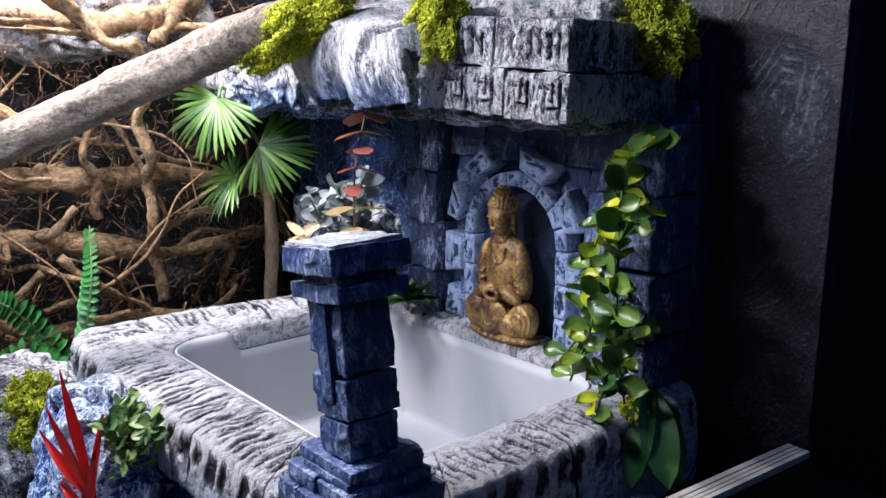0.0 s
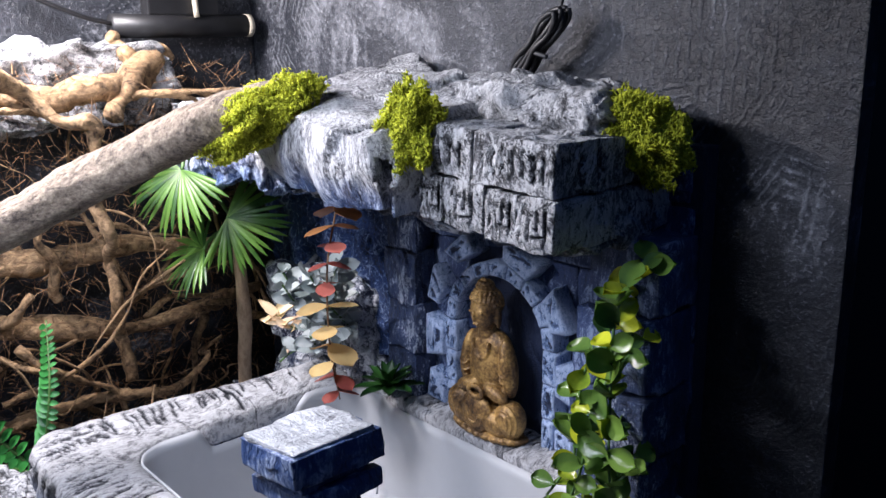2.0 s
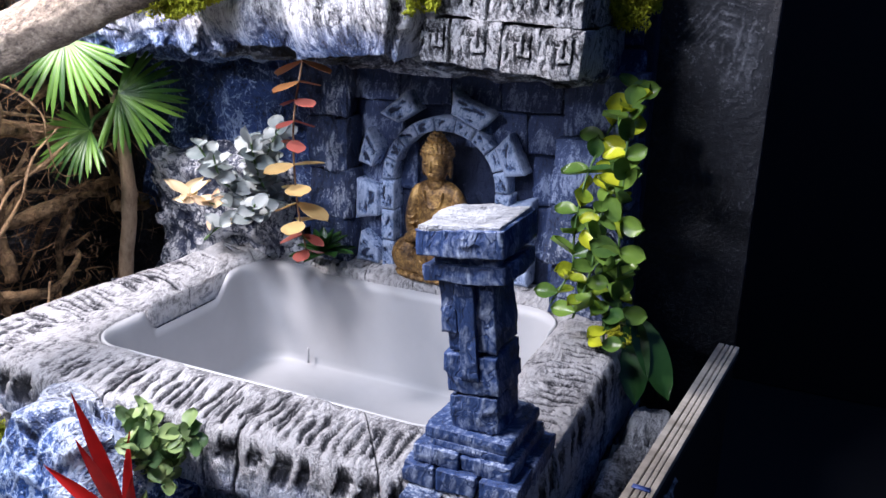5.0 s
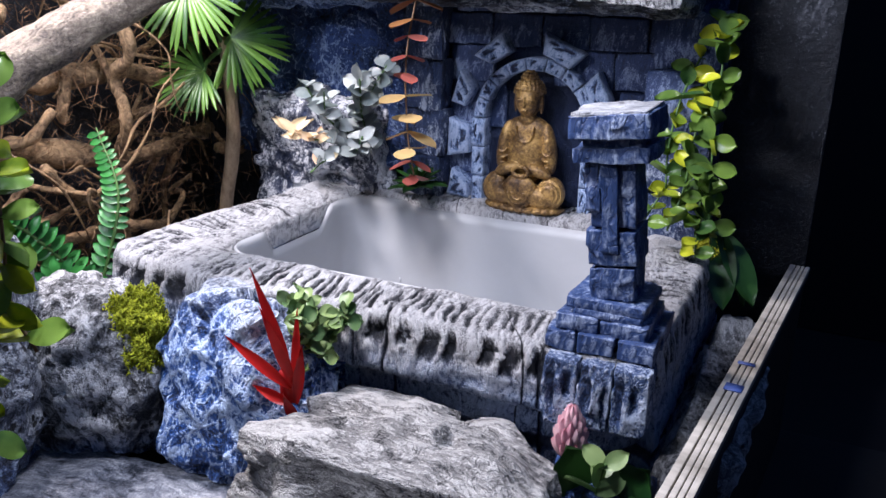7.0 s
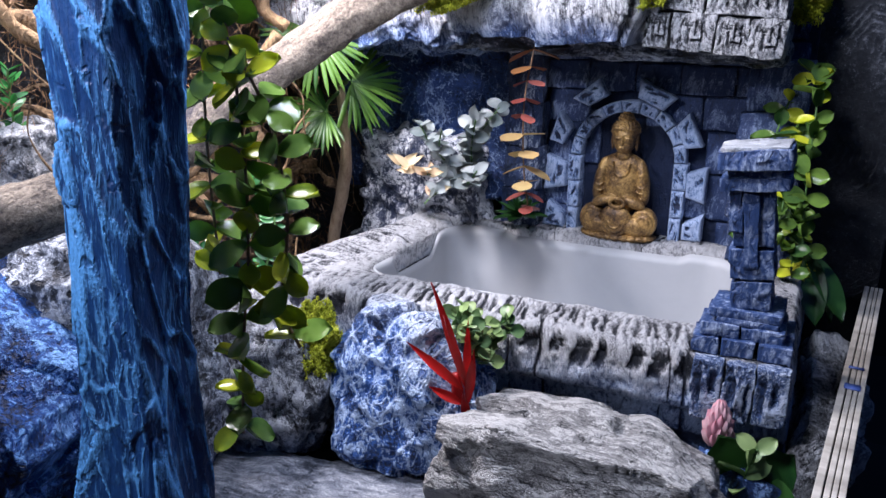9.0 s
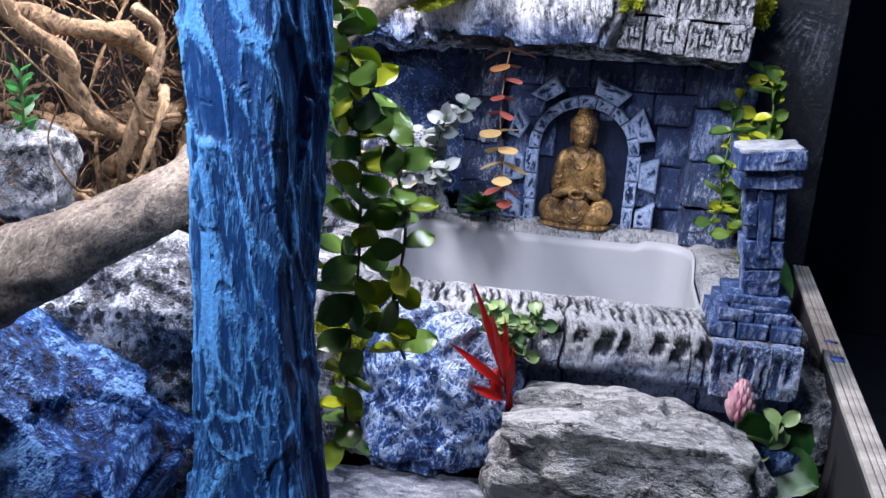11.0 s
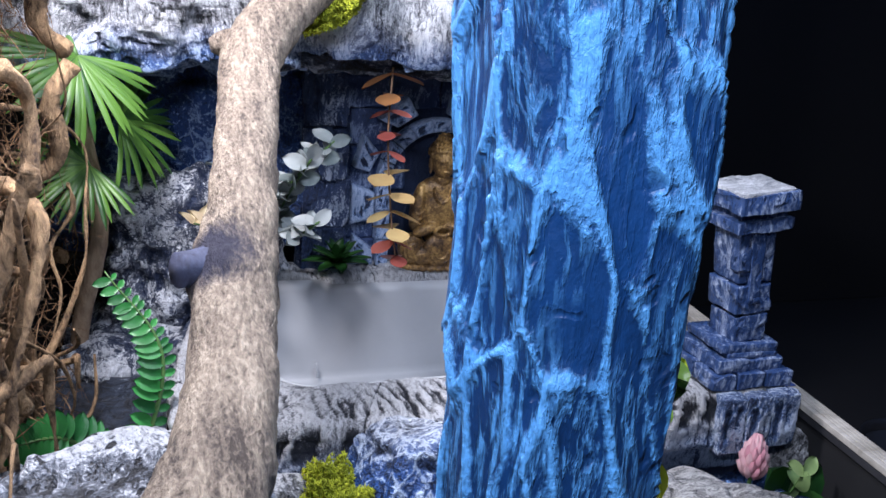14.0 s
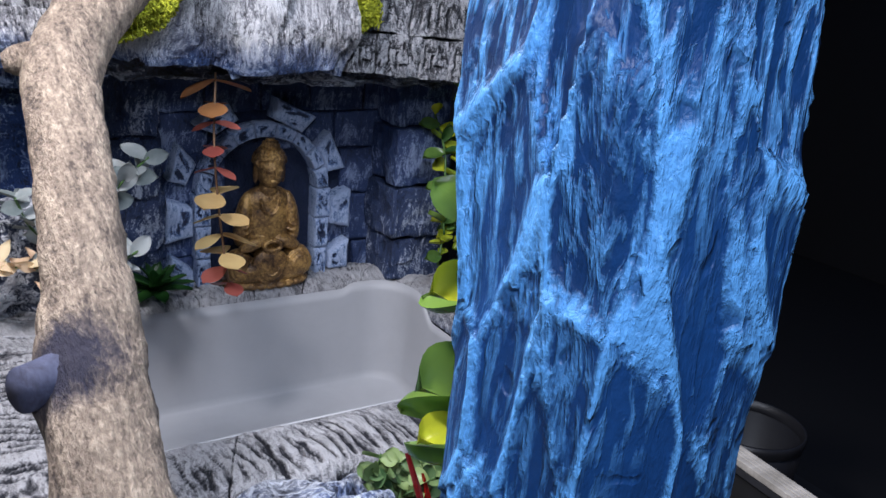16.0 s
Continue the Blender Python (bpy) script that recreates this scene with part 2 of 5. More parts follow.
def gilded(name):
    """Worn gilding over brown resin."""
    m, t, p = nodes_of(name)
    n = stretched(t, noise_tex(t, 420, 5, 0.65), 0.3, 0.7)
    broad = stretched(t, noise_tex(t, 55, 4, 0.55), 0.3, 0.7)
    f = maths(t, "MULTIPLY_ADD", n, 0.40, maths(t, "MULTIPLY", broad, 0.60))
    link(t, ramp(t, f, [(0.22, (0.036, 0.018, 0.009)), (0.48, (0.17, 0.094, 0.034)), (0.80, (0.50, 0.30, 0.095))]), p.inputs["Base Color"])
    p.inputs["Metallic"].default_value = 0.35
    p.inputs["Roughness"].default_value = 0.42
    bump(t, p, n, 0.5, 0.0006)
    return m


def leafy(name, a, b, rough=0.38):
    """Moulded plastic leaf: its colour differs from piece to piece and along the leaf."""
    m, t, p = nodes_of(name)
    info = t.nodes.new("ShaderNodeObjectInfo")
    island = t.nodes.new("ShaderNodeNewGeometry")
    r = maths(t, "FRACT", maths(t, "ADD", info.outputs["Random"], island.outputs["Random Per Island"]))
    n = noise_tex(t, 90, 4, 0.5)
    f = maths(t, "MULTIPLY_ADD", n, 0.5, maths(t, "MULTIPLY", r, 0.6))
    col = ramp(t, f, [(0.2, a), (0.75, b)])
    link(t, col, p.inputs["Base Color"])
    p.inputs["Roughness"].default_value = rough
    bump(t, p, noise_tex(t, 400, 3, 0.5, (1, 6, 1)), 0.2, 0.0006)
    thin = t.nodes.new("ShaderNodeBsdfTranslucent")
    link(t, col, thin.inputs["Color"])
    both = t.nodes.new("ShaderNodeMixShader")
    both.inputs[0].default_value = 0.38
    link(t, p.outputs[0], both.inputs[1])
    link(t, thin.outputs[0], both.inputs[2])
    link(t, both.outputs[0], t.nodes["Material Output"].inputs["Surface"])
    return m


NAVY, INK = (0.010, 0.020, 0.058), (0.018, 0.019, 0.024)
WHITE = (0.66, 0.665, 0.69)
rock_white = painted_rock("rock_white_brushed", INK, (0.20, 0.205, 0.22), WHITE, 0.37, 0.52, (1, 0.45, 0.6), 150)
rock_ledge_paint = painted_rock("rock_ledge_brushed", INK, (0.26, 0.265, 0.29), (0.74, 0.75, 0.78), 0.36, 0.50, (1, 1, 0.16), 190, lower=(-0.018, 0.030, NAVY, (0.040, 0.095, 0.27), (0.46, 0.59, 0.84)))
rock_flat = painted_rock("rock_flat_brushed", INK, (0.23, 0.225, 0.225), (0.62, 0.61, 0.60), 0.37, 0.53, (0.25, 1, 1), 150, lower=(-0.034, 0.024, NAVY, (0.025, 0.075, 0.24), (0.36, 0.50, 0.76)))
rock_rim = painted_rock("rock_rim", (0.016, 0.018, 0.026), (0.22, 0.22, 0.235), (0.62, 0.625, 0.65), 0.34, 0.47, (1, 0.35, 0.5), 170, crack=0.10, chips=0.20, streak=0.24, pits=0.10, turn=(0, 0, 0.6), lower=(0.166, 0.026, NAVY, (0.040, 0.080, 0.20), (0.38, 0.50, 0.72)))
rock_smooth = painted_rock("rock_smooth", (0.02, 0.024, 0.034), (0.12, 0.13, 0.16), (0.52, 0.53, 0.56), 0.44, 0.62, (0.25, 1, 1), 90, 0.12, relief=0.002, crack=0.10, turn=(0, 0, 0.5))
rock_smooth.node_tree.nodes["Principled BSDF"].inputs["Roughness"].default_value = 0.34
rock_blue = painted_rock("rock_blue_brushed", NAVY, (0.018, 0.058, 0.20), (0.30, 0.48, 0.84), 0.44, 0.62)
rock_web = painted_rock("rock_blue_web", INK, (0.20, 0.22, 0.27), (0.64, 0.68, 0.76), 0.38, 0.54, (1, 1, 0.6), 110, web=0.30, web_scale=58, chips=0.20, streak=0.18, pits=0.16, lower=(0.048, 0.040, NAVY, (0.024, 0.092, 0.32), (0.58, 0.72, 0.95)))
rock_wall_web = painted_rock("rock_wall_web", NAVY, (0.022, 0.060, 0.20), (0.34, 0.46, 0.70), 0.44, 0.70, (1, 1, 0.8), 120, web=0.24, web_scale=95)
rock_mix = painted_rock("rock_blue_white", NAVY, (0.026, 0.050, 0.130), (0.48, 0.55, 0.69), 0.43, 0.62, (1, 1, 0.3), 130)
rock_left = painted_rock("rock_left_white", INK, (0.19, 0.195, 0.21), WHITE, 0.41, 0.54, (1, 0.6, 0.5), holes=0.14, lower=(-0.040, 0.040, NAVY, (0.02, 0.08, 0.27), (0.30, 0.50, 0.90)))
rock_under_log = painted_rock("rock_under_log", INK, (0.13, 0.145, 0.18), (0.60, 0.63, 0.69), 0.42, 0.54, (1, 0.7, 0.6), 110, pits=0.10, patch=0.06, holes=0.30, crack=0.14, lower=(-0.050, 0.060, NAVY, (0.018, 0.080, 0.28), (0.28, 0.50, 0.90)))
rock_vivid = painted_rock("rock_vivid_blue", (0.004, 0.012, 0.045), (0.010, 0.075, 0.30), (0.26, 0.52, 0.96), 0.45, 0.60, (1, 1, 0.4), 110, web=0.10, web_scale=45)
rock_grey_blue = painted_rock("rock_grey_blue", NAVY, (0.070, 0.082, 0.120), (0.68, 0.70, 0.75), 0.44, 0.57, (1, 1, 0.6), 90, chips=0.38, crack=0.26)
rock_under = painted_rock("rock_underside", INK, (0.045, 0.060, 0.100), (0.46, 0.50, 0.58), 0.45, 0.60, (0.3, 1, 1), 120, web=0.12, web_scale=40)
rock_dark = painted_rock("rock_dark", INK, (0.035, 0.045, 0.07), (0.32, 0.35, 0.42), 0.46, 0.68, (0.4, 1, 1))
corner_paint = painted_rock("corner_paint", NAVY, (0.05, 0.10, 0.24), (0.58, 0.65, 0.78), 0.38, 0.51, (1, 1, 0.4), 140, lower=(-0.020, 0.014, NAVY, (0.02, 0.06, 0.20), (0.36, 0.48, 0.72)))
brick_blue = painted_rock("brick_blue", NAVY, (0.023, 0.045, 0.125), (0.26, 0.33, 0.50), 0.40, 0.61, (1, 1, 0.3), 150, relief=0.0024, patch=0.24, crack=0.12)
brick_white = painted_rock("brick_white", INK, (0.15, 0.155, 0.17), (0.66, 0.67, 0.70), 0.40, 0.50, (1, 1, 0.35), 150)
arch_paint = painted_rock("arch_paint", NAVY, (0.12, 0.20, 0.39), (0.50, 0.60, 0.80), 0.37, 0.48, (1, 1, 0.5), 190, relief=0.003, crack=0.12)
niche_navy = painted_rock("niche_navy", NAVY, (0.022, 0.040, 0.11), (0.10, 0.14, 0.26), 0.46, 0.72)
pillar_paint = painted_rock("pillar_paint", NAVY, (0.021, 0.052, 0.155), (0.48, 0.56, 0.72), 0.39, 0.57, (1, 1, 0.35), 120, 0.09, relief=0.0028, patch=0.04, pits=0.16, dust=0.05, chips=0.22, streak=0.16, crack=0.18)
pillar_top = painted_rock("pillar_top", (0.06, 0.06, 0.07), (0.27, 0.28, 0.30), (0.52, 0.53, 0.56), 0.34, 0.52, (0.5, 1, 1), relief=0.003, crack=0.10)
column_paint = column_coat("column_paint")
wall_paint = plaster("wall_plaster")
soil = mottled("dark_soil", (0.012, 0.009, 0.007), (0.07, 0.05, 0.035), 220, 0.95, bumps=1.0, dist=0.004)
log_bark = stained_bark("pale_bark", (-0.702, 0.086, 0.344), 0.027)
root_bark = mottled("root_bark", (0.045, 0.024, 0.013), (0.56, 0.36, 0.19), 340, 0.85, (1, 0.35, 0.45), 1.0, 0.004, 0.38, 0.64)
rootlet_bark = mottled("rootlet_bark", (0.10, 0.05, 0.025), (0.34, 0.20, 0.10), 200, 0.85, bumps=0)
cut_wood = mottled("stained_cut_wood", (0.010, 0.012, 0.03), (0.055, 0.065, 0.12), 200, 0.8)
tub_plastic = mottled("grey_plastic", (0.36, 0.37, 0.39), (0.41, 0.42, 0.44), 20, 0.55, bumps=0.05)
gold = gilded("antique_gold")
smoky_plastic = mottled("smoky_plastic", (0.010, 0.010, 0.012), (0.018, 0.018, 0.021), 30, 0.4, bumps=0.05)
black_plastic = mottled("black_plastic", (0.006, 0.006, 0.007), (0.015, 0.015, 0.017), 90, 0.45, bumps=0.1)
cream_plastic = mottled("cream_plastic", (0.50, 0.44, 0.34), (0.62, 0.56, 0.45), 90, 0.5, bumps=0.1)
rail_plastic = mottled("rail_plastic", (0.22, 0.20, 0.17), (0.62, 0.58, 0.52), 60, 0.4, (1, 0.3, 1), 0.2)
groove_dark = mottled("groove_dark", (0.01, 0.01, 0.012), (0.03, 0.03, 0.035), 90, 0.6, bumps=0)
board_dark = mottled("dark_board", (0.006, 0.006, 0.007), (0.014, 0.014, 0.016), 12, 0.7, bumps=0.1)
blue_ink = mottled("blue_smear", (0.05, 0.09, 0.30), (0.10, 0.16, 0.45), 200, 0.5, bumps=0)
room_dark = mottled("dark_room_wall", (0.003, 0.003, 0.004), (0.006, 0.006, 0.008), 3, 0.8, bumps=0)
moss_green = leafy("moss_green", (0.24, 0.29, 0.015), (0.68, 0.70, 0.05), 0.9)
palm_green = leafy("palm_green", (0.022, 0.085, 0.018), (0.13, 0.27, 0.045), 0.36)
fern_green = leafy("fern_green", (0.012, 0.10, 0.025), (0.05, 0.28, 0.06), 0.35)
vine_green = leafy("vine_green", (0.09, 0.20, 0.025), (0.64, 0.68, 0.04), 0.2)
vine_dark = leafy("vine_dark_green", (0.025, 0.09, 0.03), (0.20, 0.34, 0.06), 0.2)
bush_green = leafy("bush_green", (0.07, 0.17, 0.07), (0.34, 0.46, 0.18), 0.35)
leaf_dark = leafy("leaf_dark", (0.009, 0.045, 0.012), (0.036, 0.12, 0.024), 0.3)
frost = leafy("frosted_leaf", (0.17, 0.22, 0.22), (0.52, 0.56, 0.56), 0.5)
peach = leafy("peach_leaf", (0.74, 0.52, 0.36), (0.82, 0.72, 0.48), 0.45)
rust_red = leafy("rust_red_leaf", (0.28, 0.06, 0.05), (0.55, 0.17, 0.13), 0.4)
rust_gold = leafy("gold_leaf", (0.58, 0.38, 0.16), (0.76, 0.60, 0.28), 0.4)
rust_brown = leafy("brown_leaf", (0.20, 0.07, 0.03), (0.44, 0.21, 0.08), 0.4)
red_leaf = leafy("red_leaf", (0.16, 0.006, 0.010), (0.62, 0.02, 0.015), 0.3)
pink_petal = leafy("pink_petal", (0.62, 0.26, 0.34), (0.82, 0.55, 0.58), 0.45)
stem_brown = mottled("brown_stem", (0.10, 0.055, 0.03), (0.22, 0.13, 0.07), 200, 0.6, bumps=0)
stem_green = mottled("green_stem", (0.03, 0.08, 0.02), (0.10, 0.20, 0.05), 200, 0.5, bumps=0)
palm_bark = mottled("palm_bark", (0.16, 0.10, 0.06), (0.50, 0.37, 0.25), 160, 0.8, (1, 1, 0.4), 0.7, 0.002)


# ---- mesh helpers ----
def mesh_object(name, verts, faces, mat, parent=None, label="", raised=None, smooth=True):
    me = bpy.data.meshes.new(name)
    me.from_pydata([tuple(v) for v in verts], [], faces)
    if smooth:
        me.polygons.foreach_set("use_smooth", [True] * len(me.polygons))
    if raised is not None:
        at = me.attributes.new("raised", "FLOAT", "POINT")
        at.data.foreach_set("value", list(raised))
    me.materials.append(mat)
    me.update()
    ob = new(name, me)
    if parent:
        ob.parent = parent
    if label:
        ob["label"] = label
    return ob


def part(name, bm, mat, parent, label="", smooth=True):
    me = bpy.data.meshes.new(name)
    bm.to_mesh(me)
    bm.free()
    if smooth:
        me.polygons.foreach_set("use_smooth", [True] * len(me.polygons))
    me.materials.append(mat)
    ob = new(name, me)
    ob.parent = parent
    if label:
        ob["label"] = label
    return ob


def shared(name, me, parent, m, label=""):
    ob = new(name, me)
    ob.parent = parent
    ob.matrix_local = m
    if label:
        ob["label"] = label
    return ob


def empty(name, loc=(0, 0, 0)):
    ob = new(name)
    ob.empty_display_size = 0.02
    ob.location = loc
    return ob


def smooth01(a, b, x):
    u = max(0.0, min(1.0, (x - a) / (b - a)))
    return u * u * (3 - 2 * u)


def fbm(p, f, octaves=5):
    return noise.fractal(Vector(p) * f, 0.9, 2.1, octaves)


def ridge(p, f, octaves=4):
    return noise.ridged_multi_fractal(Vector(p) * f, 0.9, 2.2, octaves, 1.0, 2.0) - 1.0


def stone(name, loc, size, mat, rot=(0, 0, 0), seed=0, n=26, k=0.45, amp=0.10, freq=2.2, parent=None, label="", carve=None, chip=42, fine=1.0, drawn=(1, 1, 1)):
    """A worn block of carved foam: a cube drawn towards a ball by k, with lumps, facets and fine hacks, drawn out along the axes where drawn is small."""
    bm = bmesh.new()
    bmesh.ops.create_cube(bm, size=2.0)
    bmesh.ops.subdivide_edges(bm, edges=bm.edges[:], cuts=n, use_grid_fill=True)
    off = Vector((seed * 7.31, seed * 3.77, seed * 1.93))
    sx = Vector(size) * 0.5
    s = min(size)
    raised = []
    for v in bm.verts:
        c = v.co
        ball = c.normalized() * 1.22
        q = c.lerp(ball, k)
        d = q.normalized()
        base = Vector((q.x * sx.x, q.y * sx.y, q.z * sx.z))
        lump = fbm(base / s + off, freq * 0.5, 3)
        along = Vector((base.x * drawn[0], base.y * drawn[1], base.z * drawn[2])) + off
        hack = fbm(along, 34, 4) * fine
        rid = ridge(along, 60, 3) * fine
        q3 = along * chip + Vector((1, 1, 1)) * (0.18 * hack)
        dist, cells = noise.voronoi(q3)
        tilt = noise.noise_vector(cells[0] * 13.7) * 2.0
        plane = max(-0.6, min(0.6, tilt.dot(q3 - cells[0]) + 0.5 * tilt.x))
        seam = smooth01(0.07, 0.0, dist[1] - dist[0]) * fine
        h = lump * amp * s + hack * 0.0036 + rid * 0.0014 + (0.26 * plane / chip - 0.0006 * seam) * fine
        if carve:
            h += carve(base)
        v.co = base + d * h
        edge = sorted((abs(c.x), abs(c.y), abs(c.z)))[1]
        worn = 0.44 * smooth01(0.78, 0.97, edge) if k < 0.2 else 0.0
        raised.append(0.52 + worn + 0.30 * hack + 0.14 * rid + 0.18 * plane * fine - 0.16 * seam + (110 * carve(base) if carve else 0))
    me = bpy.data.meshes.new(name)
    bm.to_mesh(me)
    bm.free()
    at = me.attributes.new("raised", "FLOAT", "POINT")
    at.data.foreach_set("value", raised)
    me.polygons.foreach_set("use_smooth", [True] * len(me.polygons))
    me.materials.append(mat)
    ob = new(name, me)
    if parent:
        ob.parent = parent
    ob.matrix_local = pose(*loc, *rot)
    if label:
        ob["label"] = label
    return ob


def spline(points, steps):
    """Catmull-Rom points (x, y, z, r)."""
    pts = [np.array(p, float) for p in points]
    pts = [2 * pts[0] - pts[1]] + pts + [2 * pts[-1] - pts[-2]]
    out = []
    for i in range(1, len(pts) - 2):
        for j in range(steps):
            u = j / steps
            a, b, c, d = pts[i - 1:i + 3]
            out.append(0.5 * (2 * b + (c - a) * u + (2 * a - 5 * b + 4 * c - d) * u * u + (3 * b - a - 3 * c + d) * u ** 3))
    out.append(pts[-2])
    return out


def tube(name, points, mat, parent=None, label="", sides=10, steps=5, rough=0.0, freq=60, seed=0):
    pts = spline(points, steps)
    verts, faces, raised = [], [], []
    up = Vector((0.31, 0.2, 0.93)).normalized()
    for i, p in enumerate(pts):
        a = Vector(pts[max(i - 1, 0)][:3])
        b = Vector(pts[min(i + 1, len(pts) - 1)][:3])
        t = (b - a).normalized()
        u = t.cross(up)
        if u.length < 0.05:
            u = t.cross(Vector((1, 0, 0)))
        u.normalize()
        w = t.cross(u)
        c = Vector(p[:3])
        r = max(float(p[3]), 0.0002)
        for j in range(sides):
            g = 2 * math.pi * j / sides
            d = u * math.cos(g) + w * math.sin(g)
            h = 0.0
            if rough:
                q = c + d * r + Vector((seed, seed * 2.0, 0))
                h = rough * r * (fbm(q, freq, 3) + 0.6 * fbm(q, freq * 0.3, 2))
            verts.append(c + d * (r + h))
            raised.append(0.5 + h / r if r else 0.5)
    for i in range(len(pts) - 1):
        for j in range(sides):
            k = (j + 1) % sides
            faces.append((i * sides + j, i * sides + k, (i + 1) * sides + k, (i + 1) * sides + j))
    faces.append(tuple(range(sides))[::-1])
    faces.append(tuple((len(pts) - 1) * sides + j for j in range(sides)))
    return mesh_object(name, verts, faces, mat, parent, label, raised)


def box_bm(size, bevel=0.001, segs=2):
    bm = bmesh.new()
    bmesh.ops.create_cube(bm, size=1.0)
    for v in bm.verts:
        v.co = Vector((v.co.x * size[0], v.co.y * size[1], v.co.z * size[2]))
    if bevel:
        bmesh.ops.bevel(bm, geom=bm.edges[:], offset=bevel, segments=segs, affect="EDGES", profile=0.6)
    return bm


def box(name, lo, hi, mat, parent=None, bevel=0.001, label=""):
    c = [(a + b) / 2 for a, b in zip(lo, hi)]
    bm = box_bm([b - a for a, b in zip(lo, hi)], bevel)
    bmesh.ops.translate(bm, verts=bm.verts, vec=c)
    return part(name, bm, mat, parent, label, smooth=False)


def leaf_mesh(name, length, width, mat, cup=0.25, bend=0.2, tip=1.0, thick=0.0006, n=7):
    """A leaf along +x, rounded, cupped and bent down, with a thickness; tip > 1 makes it pointed."""
    verts, faces = [], []
    rows = 5
    for side in (1, -1):
        for i in range(n + 1):
            u = i / n
            w = width * 0.5 * (math.sin(math.pi * min(u * 0.96 + 0.04, 1.0) ** (1.0 / tip if tip < 1 else 1)) ** (0.62 if tip <= 1 else 0.9)) * (1 if tip <= 1 else (1 - 0.45 * u))
            for j in range(rows):
                s = (j / (rows - 1)) * 2 - 1
                z = cup * width * 0.5 * (s * s) - bend * length * u * u + side * thick * (1 - s * s) * (0.3 + 0.7 * math.sin(math.pi * u))
                verts.append((u * length, s * w, z))
    half = (n + 1) * rows
    for i in range(n):
        for j in range(rows - 1):
            a = i * rows + j
            faces.append((a, a + rows, a + rows + 1, a + 1))
            faces.append((half + a, half + a + 1, half + a + rows + 1, half + a + rows))
    me = bpy.data.meshes.new(name)
    me.from_pydata(verts, [], faces)
    me.polygons.foreach_set("use_smooth", [True] * len(me.polygons))
    me.materials.append(mat)
    return me


def leaf_pose(loc, yaw, pitch, roll=0.0, scale=1.0):
    """Leaf at loc pointing along yaw in the plan, raised by pitch."""
    return Matrix.Translation(loc) @ Euler((radians(roll), radians(-pitch), radians(yaw)), "XYZ").to_matrix().to_4x4() @ Matrix.Scale(scale, 4)


def moss_clump(name, loc, size, count, label, seed, rot=(0, 0, 0)):
    """Preserved moss: a lumpy cushion covered with very many tiny knobbly sprigs."""
    rng = random.Random(seed)
    verts, faces = [], []
    octa = ((1, 0, 0), (-1, 0, 0), (0, 1, 0), (0, -1, 0), (0, 0, 1), (0, 0, -1))
    tri = ((0, 2, 4), (2, 1, 4), (1, 3, 4), (3, 0, 4), (2, 0, 5), (1, 2, 5), (3, 1, 5), (0, 3, 5))
    m = pose(0, 0, 0, *rot)

    def radius(d):
        return 0.85 + 0.40 * noise.noise(d * 1.9 + Vector((seed, 0, 0))) + 0.22 * noise.noise(d * 5 + Vector((0, seed, 0)))

    core = bmesh.new()
    bmesh.ops.create_icosphere(core, subdivisions=4, radius=1.0)
    for v in core.verts:
        d = v.co.normalized()
        r = radius(d) * 0.90
        v.co = m @ Vector((d.x * size[0] * 0.5 * r, d.y * size[1] * 0.5 * r, d.z * size[2] * 0.5 * r))
    for i in range(2 * count):
        d = Vector((rng.gauss(0, 1), rng.gauss(0, 1), rng.gauss(0, 1))).normalized()
        rad = radius(d) * (0.88 + 0.24 * rng.random())
        c = m @ Vector((d.x * size[0] * 0.5 * rad, d.y * size[1] * 0.5 * rad, d.z * size[2] * 0.5 * rad))
        r = 0.00034 + 0.00046 * rng.random()
        axis = Vector((rng.gauss(0, 1), rng.gauss(0, 1), rng.gauss(0, 1))).normalized()
        turn = Matrix.Rotation(rng.random() * 6.28, 3, axis)
        long = 1.8 + 3.0 * rng.random()
        b = len(verts)
        for o in octa:
            verts.append(c + turn @ Vector((o[0] * r, o[1] * r, o[2] * r * long)))
        faces += [tuple(b + k for k in f) for f in tri]
    root = empty(name, loc)
    part("cushion", core, moss_green, root)
    st = mesh_object("sprig_cover", verts, faces, moss_green, root, smooth=True)
    st["kind"] = "stuff"
    return tagged(root, label, "moss")


# ---- the vivarium's box ----
WALL_Y, BACK_X, FRONT_X, FAR_Y, LID_Z = 0.53, -0.885, -0.235, -0.70, 0.72


def structure(ob, label, category):
    return tagged(ob, label, category, kind="structure")


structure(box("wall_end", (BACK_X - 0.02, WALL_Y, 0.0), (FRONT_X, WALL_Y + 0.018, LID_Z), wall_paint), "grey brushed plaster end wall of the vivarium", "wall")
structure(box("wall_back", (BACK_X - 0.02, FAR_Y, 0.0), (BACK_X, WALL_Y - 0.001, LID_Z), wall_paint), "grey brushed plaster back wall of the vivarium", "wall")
structure(box("wall_near_end", (BACK_X - 0.02, FAR_Y - 0.018, 0.0), (-0.33, FAR_Y - 0.001, LID_Z), wall_paint), "dark grey end wall of the vivarium", "wall")
structure(box("ceiling", (BACK_X - 0.02, FAR_Y - 0.018, LID_Z + 0.001), (FRONT_X, WALL_Y + 0.018, LID_Z + 0.02), board_dark), "dark lid board over the vivarium", "ceiling")


